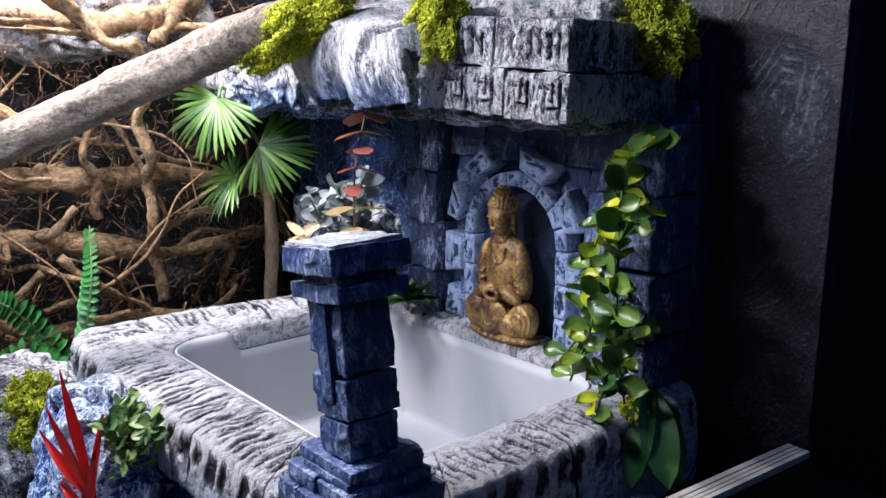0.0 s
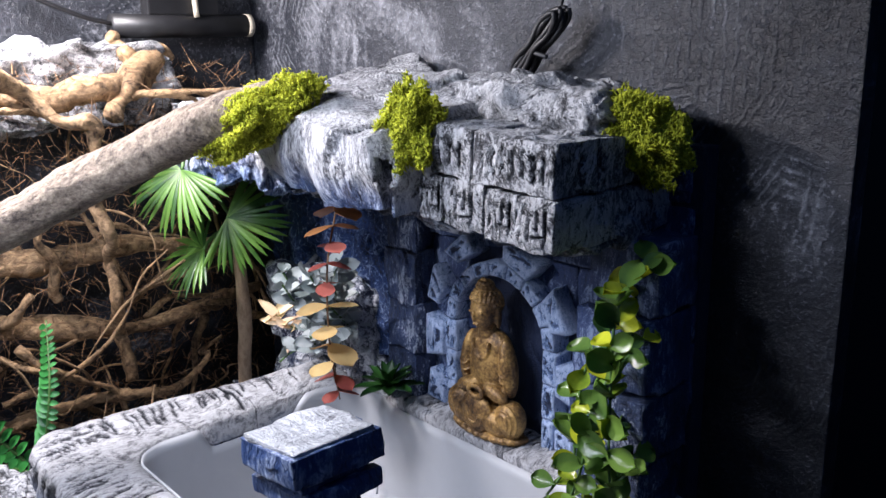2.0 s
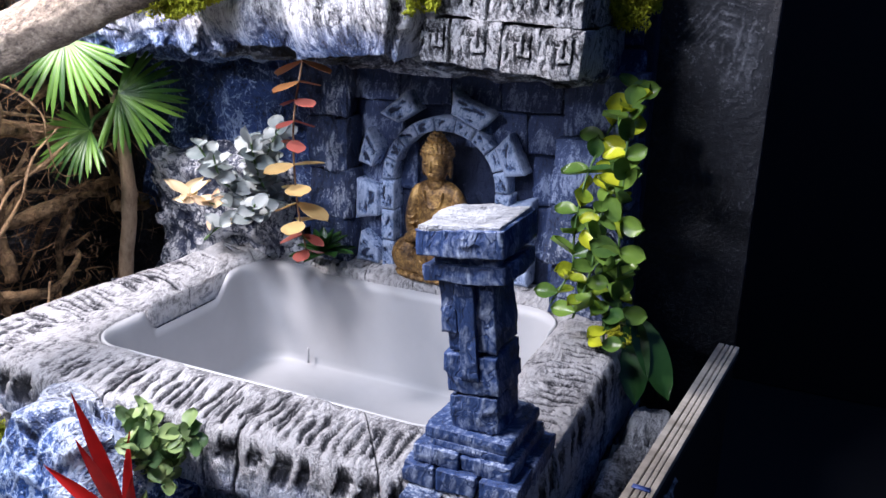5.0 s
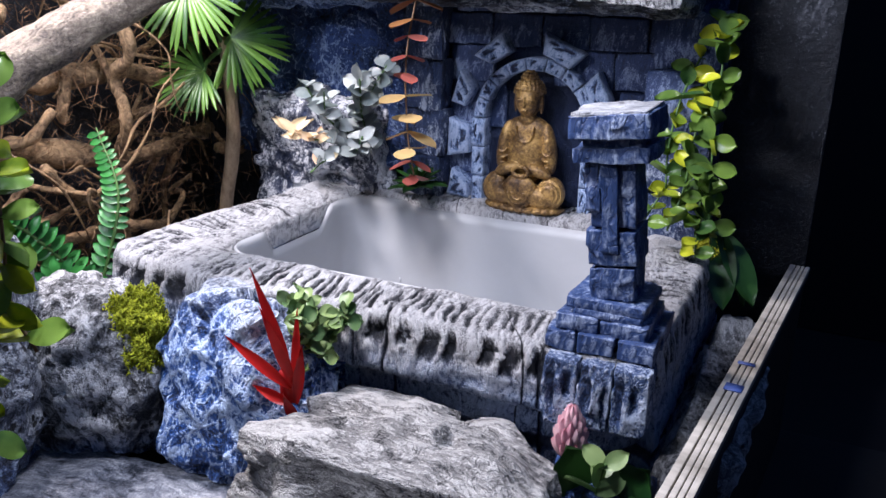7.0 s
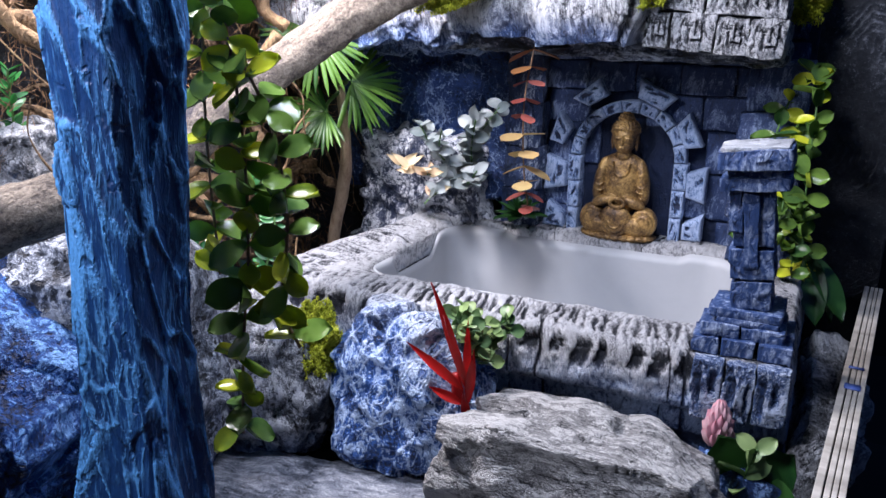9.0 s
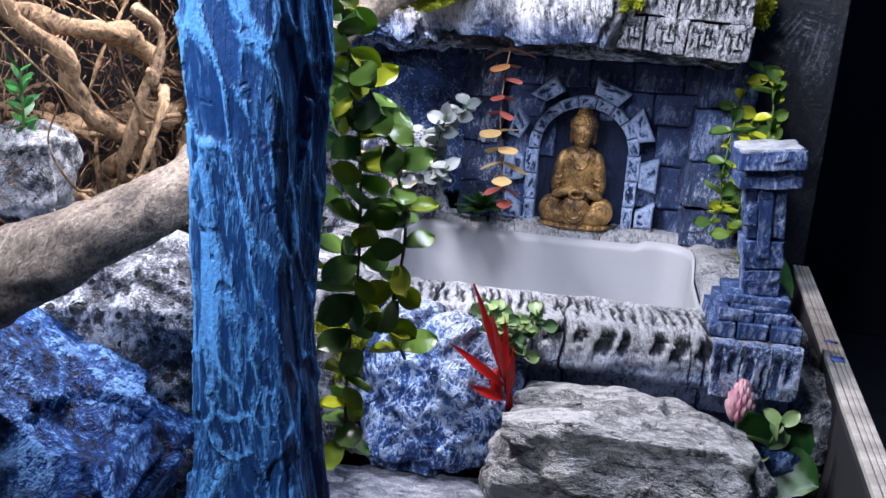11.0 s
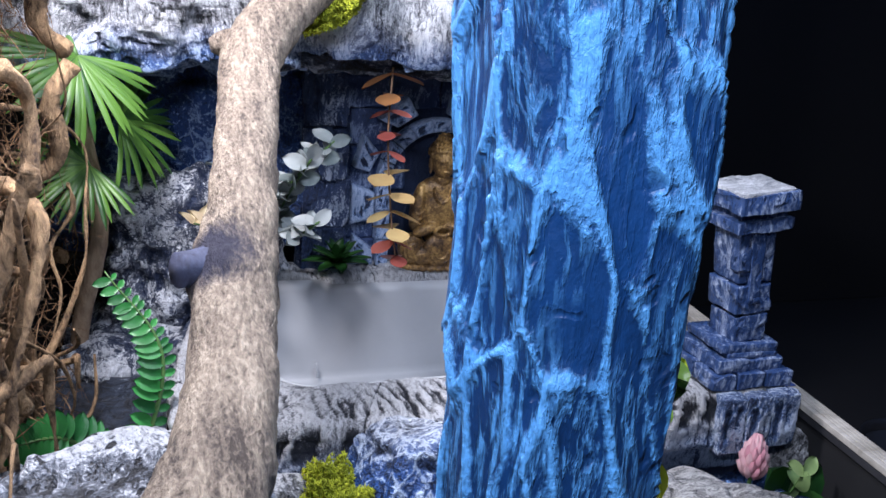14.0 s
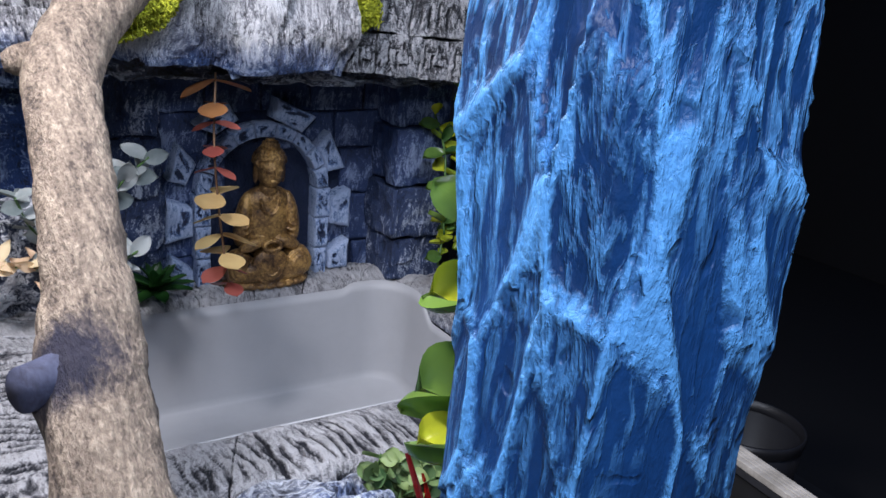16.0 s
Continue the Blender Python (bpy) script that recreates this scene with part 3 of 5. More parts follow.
def ground():
    nx, ny = 70, 130
    verts, faces, raised = [], [], []
    for j in range(ny + 1):
        for i in range(nx + 1):
            x = BACK_X + (i / nx) * (FRONT_X - 0.02 - BACK_X)
            y = FAR_Y + (j / ny) * (WALL_Y - FAR_Y)
            z = 0.062 + 0.012 * fbm((x, y, 0), 9, 4) + 0.004 * fbm((x, y, 3), 60, 3)
            z += 0.05 * max(0.0, min(1.0, (-0.70 - x) / 0.12)) * max(0.0, min(1.0, (y - 0.05) / 0.15))
            verts.append((x, y, z))
            raised.append(0.5)
    for j in range(ny):
        for i in range(nx):
            a = j * (nx + 1) + i
            faces.append((a, a + 1, a + nx + 2, a + nx + 1))
    return mesh_object("ground", verts, faces, soil, raised=raised)


structure(ground(), "dark crumbly soil floor of the vivarium", "soil")
# base board under the soil, and the dark room around
structure(box("floor_board", (BACK_X - 0.02, FAR_Y - 0.018, -0.02), (0.02, WALL_Y + 0.018, 0.0), board_dark), "dark base board under the vivarium", "board")
structure(box("room_floor", (-1.05, -1.05, -0.06), (0.82, 0.90, -0.021), room_dark), "dark floor of the unlit room", "floor")
structure(box("room_wall", (0.80, -1.0, -0.02), (0.82, 0.88, 0.80), room_dark), "dark wall of the unlit room", "wall")
structure(box("room_wall_side", (-1.05, 0.88, -0.02), (0.82, 0.90, 0.80), room_dark), "dark wall of the unlit room", "wall")
structure(box("room_wall_behind", (-1.05, -1.05, -0.02), (0.82, -1.0, 0.80), room_dark), "dark wall of the unlit room", "wall")


def rail():
    """The lower track of the sliding doors, slightly out of square with the end wall."""
    root = empty("door_track")
    a, b = Vector((-0.2385, 0.525, 0.0)), Vector((-0.345, -0.685, 0.0))
    length, mid = (b - a).length, (a + b) / 2
    ang = math.degrees(math.atan2(b.y - a.y, b.x - a.x))
    root.matrix_world = pose(mid.x, mid.y, 0, 0, 0, ang)

    def strip(name, off, w, z0, z1, mat, label=""):
        bm = box_bm((length, w, z1 - z0), 0.0006)
        bmesh.ops.translate(bm, verts=bm.verts, vec=(0, off, (z0 + z1) / 2))
        return part(name, bm, mat, root, label, smooth=False)

    strip("lip_board", 0.0, 0.011, -0.001, 0.160, board_dark, "dark board under the track")
    strip("track_bed", 0.0, 0.0155, 0.161, 0.167, groove_dark, "dark grooves of the track")
    for off, w in ((-0.0060, 0.0044), (-0.0012, 0.0032), (0.0024, 0.0028), (0.0062, 0.0036)):
        strip("track_rib", off, w, 0.1672, 0.1722, rail_plastic, "cream plastic rib, worn")
    for along, w in ((-0.334, 0.010), (-0.373, 0.004)):
        bm = box_bm((w, 0.0105, 0.0006), 0)
        bmesh.ops.translate(bm, verts=bm.verts, vec=(along, 0.0, 0.1727))
        part("ink_smear", bm, blue_ink, root, "blue ink smear")
    return tagged(root, "cream plastic sliding door track on a dark board", "door track")


rail()


# ---- the pool ----
TUB = (-0.660, -0.360, 0.262, 0.474)


def rounded_rect(x0, x1, y0, y1, r, n):
    """n points round a rounded rectangle, evenly spaced, with the outward direction."""
    segs = [((x1 - r, y0), (x1, y0 + r), -90), ((x1, y1 - r), (x1 - r, y1), 0), ((x0 + r, y1), (x0, y1 - r), 90), ((x0, y0 + r), (x0 + r, y0), 180)]
    centres = [(x1 - r, y0 + r), (x1 - r, y1 - r), (x0 + r, y1 - r), (x0 + r, y0 + r)]
    pts = []
    for (c, s) in zip(centres, segs):
        for k in range(13):
            g = radians(s[2] + 90 * k / 12)
            pts.append((c[0] + r * math.cos(g), c[1] + r * math.sin(g)))
    pts.append(pts[0])
    d = [0.0]
    for a, b in zip(pts, pts[1:]):
        d.append(d[-1] + math.dist(a, b))
    out = []
    for i in range(n):
        s = d[-1] * i / n
        j = max(k for k in range(len(d)) if d[k] <= s + 1e-12)
        j = min(j, len(pts) - 2)
        u = (s - d[j]) / max(d[j + 1] - d[j], 1e-9)
        out.append((pts[j][0] + u * (pts[j + 1][0] - pts[j][0]), pts[j][1] + u * (pts[j + 1][1] - pts[j][1])))
    return out


def rim_height(x, y):
    """The tub's rim: a grip cut into both short sides, the long sides a little lower than the corners."""
    x0, x1, y0, y1 = TUB
    z = 0.194
    if x < x0 + 0.01 or x > x1 - 0.01:
        z -= 0.020 * smooth01(0.320, 0.333, y) * (1 - smooth01(0.405, 0.430, y))
    if y > y1 - 0.01:
        z -= 0.005 * smooth01(-0.600, -0.590, x) * (1 - smooth01(-0.418, -0.404, x))
    return z


def tub():
    n = 240
    root = empty("plastic_tub", (0, 0, 0))
    outer = rounded_rect(*TUB, 0.032, n)
    x0, x1, y0, y1 = TUB
    cx, cy = (x0 + x1) / 2, (y0 + y1) / 2
    verts, faces = [], []
    levels = [(1.0, 1.0, 0.0), (0.990, 1.0, 0.0012), (0.986, 0.9, 0), (0.978, 0.6, 0), (0.965, 0.3, 0), (0.955, 0.09, 0), (0.945, 0.03, 0), (0.92, 0.0, 0), (0.6, 0.0, 0), (0.02, 0.0, 0)]
    zb = 0.098
    for f, h, lift in levels:
        for x, y in outer:
            z = zb + h * (rim_height(x, y) - zb) + lift
            verts.append((cx + (x - cx) * f, cy + (y - cy) * f, z))
    # outside skin
    k0 = len(levels)
    for f, h in ((1.003, 0.98), (0.97, 0.0)):
        for x, y in outer:
            verts.append((cx + (x - cx) * f, cy + (y - cy) * f, zb - 0.002 + h * (rim_height(x, y) - zb)))
    for a in range(len(levels) - 1):
        for i in range(n):
            j = (i + 1) % n
            faces.append((a * n + i, (a + 1) * n + i, (a + 1) * n + j, a * n + j))
    faces.append(tuple((k0 - 1) * n + i for i in range(n)))
    for i in range(n):
        j = (i + 1) % n
        faces.append((i, j, k0 * n + j, k0 * n + i))
        faces.append((k0 * n + i, k0 * n + j, (k0 + 1) * n + j, (k0 + 1) * n + i))
    mesh_object("basin", verts, faces, tub_plastic, root)
    # moulded ridge on the inner end wall
    tube("moulding", [(-0.600, 0.460, 0.104, 0.0012), (-0.601, 0.462, 0.118, 0.0012)], tub_plastic, root, sides=8)
    return tagged(root, "light grey plastic tub with cut-out grips, set in the stone planter", "tub")


tub()


def planter():
    """The carved rim round the tub and its outer walls, in one ring."""
    n = 1440
    inner = rounded_rect(TUB[0] - 0.001, TUB[1] + 0.001, TUB[2] - 0.001, TUB[3] + 0.001, 0.032, n)
    outer = rounded_rect(-0.706, -0.302, 0.200, 0.520, 0.030, n)
    prof = [(0.0, -0.02), (0.0, 0.0), (0.12, 0.004), (0.26, 0.005), (0.40, 0.005), (0.55, 0.005), (0.70, 0.005), (0.82, 0.004), (0.93, 0.003), (0.985, 0.0), (1.0, -0.005)]
    prof = [(k / 22, float(np.interp(k / 22, [p[0] for p in prof[1:]], [p[1] for p in prof[1:]]))) for k in range(23)]
    prof = [(0.0, -0.02)] + prof
    verts, raised, faces = [], [], []
    walls = 44
    rows = len(prof) + walls
    # pair the two outlines by angle from the tub's corner structure
    for i in range(n):
        xi, yi = inner[i]
        xo, yo = outer[i]
        d = Vector((xo - xi, yo - yi, 0)).normalized()
        left = smooth01(-0.60, -0.70, xo)
        bulge = 0.020 * left * smooth01(0.45, 0.24, yo)
        for r in range(rows):
            if r < len(prof):
                u, dz = prof[r]
                x, y = xi + (xo - xi) * u, yi + (yo - yi) * u
                z = 0.195 + dz
                if left > 0:
                    x -= bulge * u
                    z += 0.006 * left * u
            else:
                v = (r - len(prof) + 1) / walls
                x, y = xo - bulge, yo
                z = 0.188 - v ** 1.6 * 0.138 + 0.006 * left
                flare = 0.003 * math.sin(v * 3.0) - 0.013 * smooth01(0.160, 0.150, z) * (yo < 0.22)
                x += d.x * flare
                y += d.y * flare
            p = Vector((x, y, z))
            cut = 0.0
            along = x if abs(d.y) > abs(d.x) else y
            across = y if abs(d.y) > abs(d.x) else x
            # hand-cut slanting hacks over the top, wedge-shaped gouges along the upper edge of the wall
            w = along + 0.003 * fbm(p, 40, 2)
            side_on = 3 * (abs(d.y) > abs(d.x))
            sparse = 0.35 if left > 0.3 or yo > 0.47 else -0.25
            if 2 <= r < len(prof) - 1:
                u = prof[r][0]
                for c in (-2, -1, 0, 1, 2):
                    cell = math.floor(w / 0.0074) + c
                    k = noise.cell_vector(Vector((cell + 0.5, 7.5 + side_on, 3.5)))
                    k2 = noise.cell_vector(Vector((cell + 0.5, 57.5 + side_on, 9.5)))
                    if k.z < sparse:
                        continue
                    lean = 0.006 + 0.009 * k.x
                    mid, half = 0.5 + 0.28 * k2.y, 0.30 + 0.14 * k2.x
                    at = (cell + 0.5 + 0.6 * k.y) * 0.0074 + lean * (u - mid) + 0.0012 * noise.noise(p * 120)
                    ends = smooth01(half, half * 0.5, abs(u - mid)) * smooth01(0.92, 0.80, u)
                    cut = min(cut, -(0.0018 + 0.0006 * k2.z) * smooth01(0.0016 + 0.0005 * k2.z, 0.0007, abs(w - at)) * ends)
            if r >= len(prof) - 4:
                for c in (-1, 0, 1):
                    cell = math.floor(w / 0.0200) + c
                    k = noise.cell_vector(Vector((cell + 0.5, 21.5 + side_on, 1.5)))
                    k2 = noise.cell_vector(Vector((cell + 0.5, 71.5 + side_on, 4.5)))
                    if k.z < -0.55:
                        continue
                    half = 0.0040 + 0.0024 * k.x
                    at = (cell + 0.5 + 0.45 * k.y) * 0.0200 + (0.10 + 0.3 * k2.x) * (z - 0.180)
                    foot = 0.172 + 0.007 * k2.y
                    rag = noise.noise(p * 150) + 0.6 * noise.noise(p * 320)
                    tooth = smooth01(half + 0.0003, half - 0.0006, abs(w - at) + 0.0022 * rag) * smooth01(foot - 0.002, foot + 0.005, z + 0.002 * rag) * smooth01(0.1955, 0.1915, z + 0.001 * rag)
                    cut = min(cut, -(0.0022 + 0.0006 * k2.x) * tooth)
            seam = w * 9.5
            f2 = abs(seam - math.floor(seam) - 0.5)
            if r >= 3:
                cut -= 0.0026 * smooth01(0.016, 0.005, f2)
            if r >= len(prof) and 0.128 < z < 0.134:
                cut -= 0.003
            hack = fbm(p, 36, 4)
            rid = ridge(p, 70, 3)
            h = hack * 0.0022 + rid * 0.0010 + cut
            if r <= 1:
                h *= 0.0
            up = 1.0 if r < len(prof) - 3 else (0.5 if r < len(prof) else 0.0)
            verts.append(p + Vector((0, 0, 1)) * h * up + d * h * (1 - up))
            raised.append(0.60 + 0.24 * hack + 0.14 * rid + cut * 320)
    root = empty("stone_planter", (0, 0, 0))
    rng = random.Random(8)
    i = 0
    while i < n:
        step = min(rng.randint(60, 125), n - i)
        if n - i - step < 20:
            step = n - i
        vs, rs, fs = [], [], []
        for q in range(step + 1):
            k = (i + q) % n
            edge = min(q, step - q)
            dip = 0.0022 if edge == 0 else 0.0
            for r in range(rows):
                v = verts[k * rows + r].copy()
                if dip and r >= 2:
                    v.z -= dip * (r < len(prof))
                    c = Vector((v.x + 0.50, v.y - 0.36, 0)).normalized()
                    v -= c * dip * (r >= len(prof) - 2)
                vs.append(v)
                rs.append(raised[k * rows + r] - (0.5 if edge == 0 else 0.0))
        for q in range(step):
            for r in range(rows - 1):
                a = q * rows + r
                fs.append((a, a + 1, a + rows + 1, a + rows))
        mesh_object("rim_stone", vs, fs, rock_rim, root, raised=rs)
        i += step
    # blue blocks under the pillar, let into the front wall, gouged downwards
    def furrows(cols):
        def carve(q):
            h = 0.0
            for cx, half, z0, z1 in cols:
                wob = 0.0012 * noise.noise(Vector((cx * 900, q.z * 240, q.x * 300)))
                h -= 0.0030 * smooth01(half + 0.0006, half - 0.0008, abs(q.x - cx + wob)) * smooth01(z0, z0 + 0.004, q.z) * smooth01(z1, z1 - 0.003, q.z) * (q.y < -0.007)
            return h
        return carve

    for k, (x0, x1, cols) in enumerate(((-0.364, -0.344, ((-0.0062, 0.0020, -0.012, 0.015), (0.0045, 0.0030, -0.004, 0.016))), (-0.343, -0.324, ((-0.0040, 0.0026, -0.010, 0.013), (0.0062, 0.0018, -0.016, 0.010))),
                                        (-0.323, -0.303, ((-0.0058, 0.0022, -0.014, 0.014), (0.0030, 0.0024, -0.008, 0.012))))):
        stone("corner_block", ((x0 + x1) / 2, 0.2030, 0.1750 + 0.001 * k), (x1 - x0, 0.022, 0.044 - 0.002 * k), corner_paint, (0, 0, 0), 90 + k, 30, 0.10, 0.06, 2.4, root, carve=furrows(cols), fine=0.30)
    return tagged(root, "grey and white dry-brushed carved stone planter round the tub", "planter")


planter()


# ---- pillar on the planter's corner ----
def pillar():
    root = empty("carved_pillar", (-0.336, 0.236, 0.200))
    lean = -6.0

    def block(name, x0, x1, y0, y1, z0, z1, seed, mat=pillar_paint, label=""):
        zc = (z0 + z1) / 2
        sx = math.tan(radians(lean)) * max(0.0, zc - 0.225)
        c = ((x0 + x1) / 2 + sx, (y0 + y1) / 2, zc)
        return stone(name, [a - b for a, b in zip(c, root.location)], (x1 - x0, y1 - y0, z1 - z0), mat, (0, lean if z0 > 0.226 else 0, 0), seed, 20, 0.05, 0.04, 2.0, root, label, fine=0.24)

    # three bricks at the foot, stepped courses, the shaft's blocks, and the capital
    for k, (a, b) in enumerate(((-0.368, -0.350), (-0.348, -0.327), (-0.325, -0.304))):
        block("foot_brick", a, b, 0.203, 0.228, 0.198, 0.2095, 3 + k)
        block("foot_brick", a, b, 0.230, 0.266, 0.198, 0.2095, 13 + k)
    block("plinth_course", -0.363, -0.338, 0.207, 0.262, 0.2095, 0.2185, 21)
    block("plinth_course", -0.3375, -0.310, 0.208, 0.262, 0.2095, 0.2175, 22)
    block("plinth_course", -0.354, -0.313, 0.211, 0.259, 0.2180, 0.2220, 24)
    block("plinth_slab", -0.359, -0.312, 0.212, 0.258, 0.2218, 0.2280, 23)
    block("shaft_block", -0.346, -0.320, 0.218, 0.249, 0.228, 0.2470, 31)
    block("shaft_block", -0.347, -0.318, 0.217, 0.250, 0.2490, 0.2700, 32)
    block("shaft_block", -0.345, -0.319, 0.219, 0.249, 0.2710, 0.309, 33)
    block("shaft_rib", -0.338, -0.328, 0.2155, 0.224, 0.256, 0.309, 34)
    block("shaft_rib", -0.3475, -0.339, 0.2170, 0.226, 0.280, 0.309, 35)
    block("capital", -0.353, -0.309, 0.212, 0.255, 0.3095, 0.318, 41)
    block("capital", -0.348, -0.314, 0.216, 0.251, 0.318, 0.3245, 42)
    block("cap", -0.354, -0.308, 0.209, 0.256, 0.3235, 0.3365, 43)
    block("cap_top", -0.3525, -0.3095, 0.2105, 0.2545, 0.3350, 0.3384, 44, pillar_top, "grey brushed top")
    return tagged(root, "blue and white carved stone pillar with square cap", "pillar")


pillar()


# ---- end wall relief, niche and statue ----
def quad_stone(name, place, y_front, depth, mat, parent, seed, label="", nu=20, nv=20, angle=0.6):
    """A flat hand-cut stone in the wall's plane: place(u, v) gives its outline's inside; its worn rim stands proud and its face is scored with short gouges."""
    verts, faces, raised = [], [], []
    ca, sa = math.cos(angle + seed * 0.7), math.sin(angle + seed * 0.7)
    for j in range(nv + 1):
        for i in range(nu + 1):
            u, v = i / nu, j / nv
            x, z = place(u, v)
            q = Vector((x + seed * 0.31, seed, z))
            rough = fbm(q, 90, 3)
            edge = min(u, 1 - u, v, 1 - v)
            inner = smooth01(0.10, 0.24, edge)
            a, b = (u - 0.5) * ca + (v - 0.5) * sa, (v - 0.5) * ca - (u - 0.5) * sa
            gouge = smooth01(0.10, 0.24, noise.noise(Vector((a * 6.5 + seed * 3.1, b * 2.0, seed * 1.7)))) * inner
            y = y_front + 0.0020 * smooth01(0.09, 0.0, edge) + 0.0020 * gouge - 0.0006 * rough
            verts.append((x + 0.0005 * rough * (edge < 0.01), y, z + 0.0005 * rough * (edge < 0.01)))
            raised.append(0.56 + 0.16 * smooth01(0.14, 0.03, edge) + 0.25 * rough - 0.62 * gouge)
    for j in range(nv):
        for i in range(nu):
            a = j * (nu + 1) + i
            faces.append((a, a + 1, a + nu + 2, a + nu + 1))
    rim = [i for i in range(nu + 1)] + [j * (nu + 1) + nu for j in range(1, nv + 1)] + [nv * (nu + 1) + i for i in range(nu - 1, -1, -1)] + [j * (nu + 1) for j in range(nv - 1, 0, -1)]
    base = len(verts)
    for k in rim:
        x, y, z = verts[k]
        verts.append((x, y_front + depth, z))
        raised.append(0.45)
    for k in range(len(rim)):
        n = (k + 1) % len(rim)
        faces.append((rim[n], rim[k], base + k, base + n))
    return mesh_object(name, verts, faces, mat, parent, label, raised)


def quad(p):
    """Bilinear map over four corners."""
    def place(u, v):
        return tuple((p[0][c] * (1 - u) + p[1][c] * u) * (1 - v) + (p[3][c] * (1 - u) + p[2][c] * u) * v for c in (0, 1))
    return place


def ring_piece(a0, a1, r0, r1):
    def place(u, v):
        g, r = a0 + (a1 - a0) * u, r0 + (r1 - r0) * v
        return AX + r * math.cos(g), AZ + r * math.sin(g)
    return place


AX, AZ = -0.4825, 0.2790
R_OUT, R_IN = 0.0590, 0.0475


def arch():
    root = empty("niche_arch", (0, 0, 0))
    y0 = 0.4960
    # voussoirs round the head, and jamb stones below
    count = 9
    for k in range(count):
        a0, a1 = math.pi * k / count, math.pi * (k + 1) / count
        quad_stone("arch_stone", ring_piece(a0 + 0.010, a1 - 0.010, R_IN, R_OUT), y0, 0.019, arch_paint, root, k + 1, nu=18, nv=12)
    for side in (-1, 1):
        for k, (a, b) in enumerate(((0.196, 0.2225), (0.2235, 0.251), (0.252, 0.2785))):
            xs = sorted((AX + side * R_IN, AX + side * (R_OUT + 0.001 * k)))
            quad_stone("jamb_stone", quad([(xs[0], a), (xs[1], a), (xs[1], b), (xs[0], b)]), y0, 0.019, arch_paint, root, 20 + k + side, nu=12, nv=20)
    return tagged(root, "pale blue brushed stone arch round the statue niche", "arch")


arch()

ray_outlines = [
    [(-0.517, 0.358), (-0.507, 0.342), (-0.526, 0.330), (-0.543, 0.337)],
    [(-0.475, 0.360), (-0.438, 0.343), (-0.451, 0.330), (-0.476, 0.342)],
    [(-0.556, 0.323), (-0.542, 0.306), (-0.551, 0.289), (-0.565, 0.293)],
    [(-0.424, 0.330), (-0.409, 0.297), (-0.426, 0.294), (-0.436, 0.317)],
    [(-0.567, 0.277), (-0.545, 0.269), (-0.545, 0.245), (-0.568, 0.240)],
    [(-0.563, 0.228), (-0.545, 0.215), (-0.545, 0.200), (-0.568, 0.201)],
    [(-0.421, 0.270), (-0.402, 0.277), (-0.402, 0.241), (-0.421, 0.246)],
    [(-0.421, 0.218), (-0.402, 0.229), (-0.402, 0.202), (-0.421, 0.202)],
]
for k, pts in enumerate(ray_outlines):
    ob = quad_stone("ray_stone", quad(pts), 0.4945, 0.0205, arch_paint, None, 40 + k)
    tagged(ob, "pale blue hand-cut stone set round the niche arch", "stone", "stones round the arch")


def brick_wall():
    """The carved blue brickwork behind the arch; the niche stays open."""
    # darker than the bricks; shows in the niche and between them
    root = box("wall_relief", (-0.60, 0.5145, 0.12), (-0.318, 0.529, 0.44), niche_navy, None, 0.001)
    structure(root, "dark navy backing of the carved brickwork", "wall")
    rng = random.Random(4)
    z = 0.186
    row = 0
    while z < 0.415:
        hgt = (0.036, 0.046, 0.044, 0.034, 0.030, 0.026, 0.024)[row % 7]
        x = -0.585 + rng.random() * 0.02
        while x < -0.345:
            w = min(rng.uniform(0.040, 0.060), -0.318 - x)
            c = (x + w / 2, z + hgt / 2)
            dx, dz = abs(c[0] - AX), c[1] - AZ
            inside = (dx < R_IN + w * 0.3 and dz < 0.0) or (dz >= 0 and math.hypot(dx, dz) < R_IN + 0.012)
            if not inside:
                me_loc = (c[0], 0.5172 + rng.uniform(-0.0008, 0.0006), c[1])
                stone("brick", me_loc, (w - 0.0014, 0.012, hgt - 0.0014), brick_blue, (0, rng.uniform(-1.0, 1.0), 0), 60 + row * 17 + int(x * 900), 14, 0.04, 0.03, 2.0, root, fine=0.3)
            x += w
        z += hgt
        row += 1
    return root


brick_wall()

# stacked stones at either side of the relief
for k, (x0, x1, z0, z1, y0) in enumerate(((-0.374, -0.322, 0.196, 0.236, 0.462), (-0.378, -0.318, 0.238, 0.284, 0.458), (-0.375, -0.320, 0.286, 0.336, 0.462), (-0.372, -0.318, 0.338, 0.384, 0.470))):
    ob = stone("wall_stone", ((x0 + x1) / 2, (y0 + 0.513) / 2, (z0 + z1) / 2), (x1 - x0, 0.513 - y0, z1 - z0), rock_mix if k < 2 else brick_blue, (0, 0, 0), 200 + k, 20, 0.10, 0.05, 2.4, fine=0.4)
    tagged(ob, "rough blue and white painted stone stacked beside the brickwork", "stone", "stones beside the brickwork")
for k, (x0, x1, z0, z1, y0) in enumerate(((-0.614, -0.572, 0.196, 0.238, 0.488), (-0.612, -0.571, 0.239, 0.283, 0.490), (-0.613, -0.572, 0.284, 0.330, 0.489), (-0.612, -0.573, 0.331, 0.380, 0.491))):
    ob = stone("wall_stone", ((x0 + x1) / 2, (y0 + 0.518) / 2, (z0 + z1) / 2), (x1 - x0, 0.518 - y0, z1 - z0), rock_mix, (0, 0, 0), 220 + k, 30, 0.08, 0.06, 2.4, fine=0.6, drawn=(1, 1, 0.4))
    tagged(ob, "rough blue and white painted stone stacked beside the brickwork", "stone", "stones beside the brickwork")
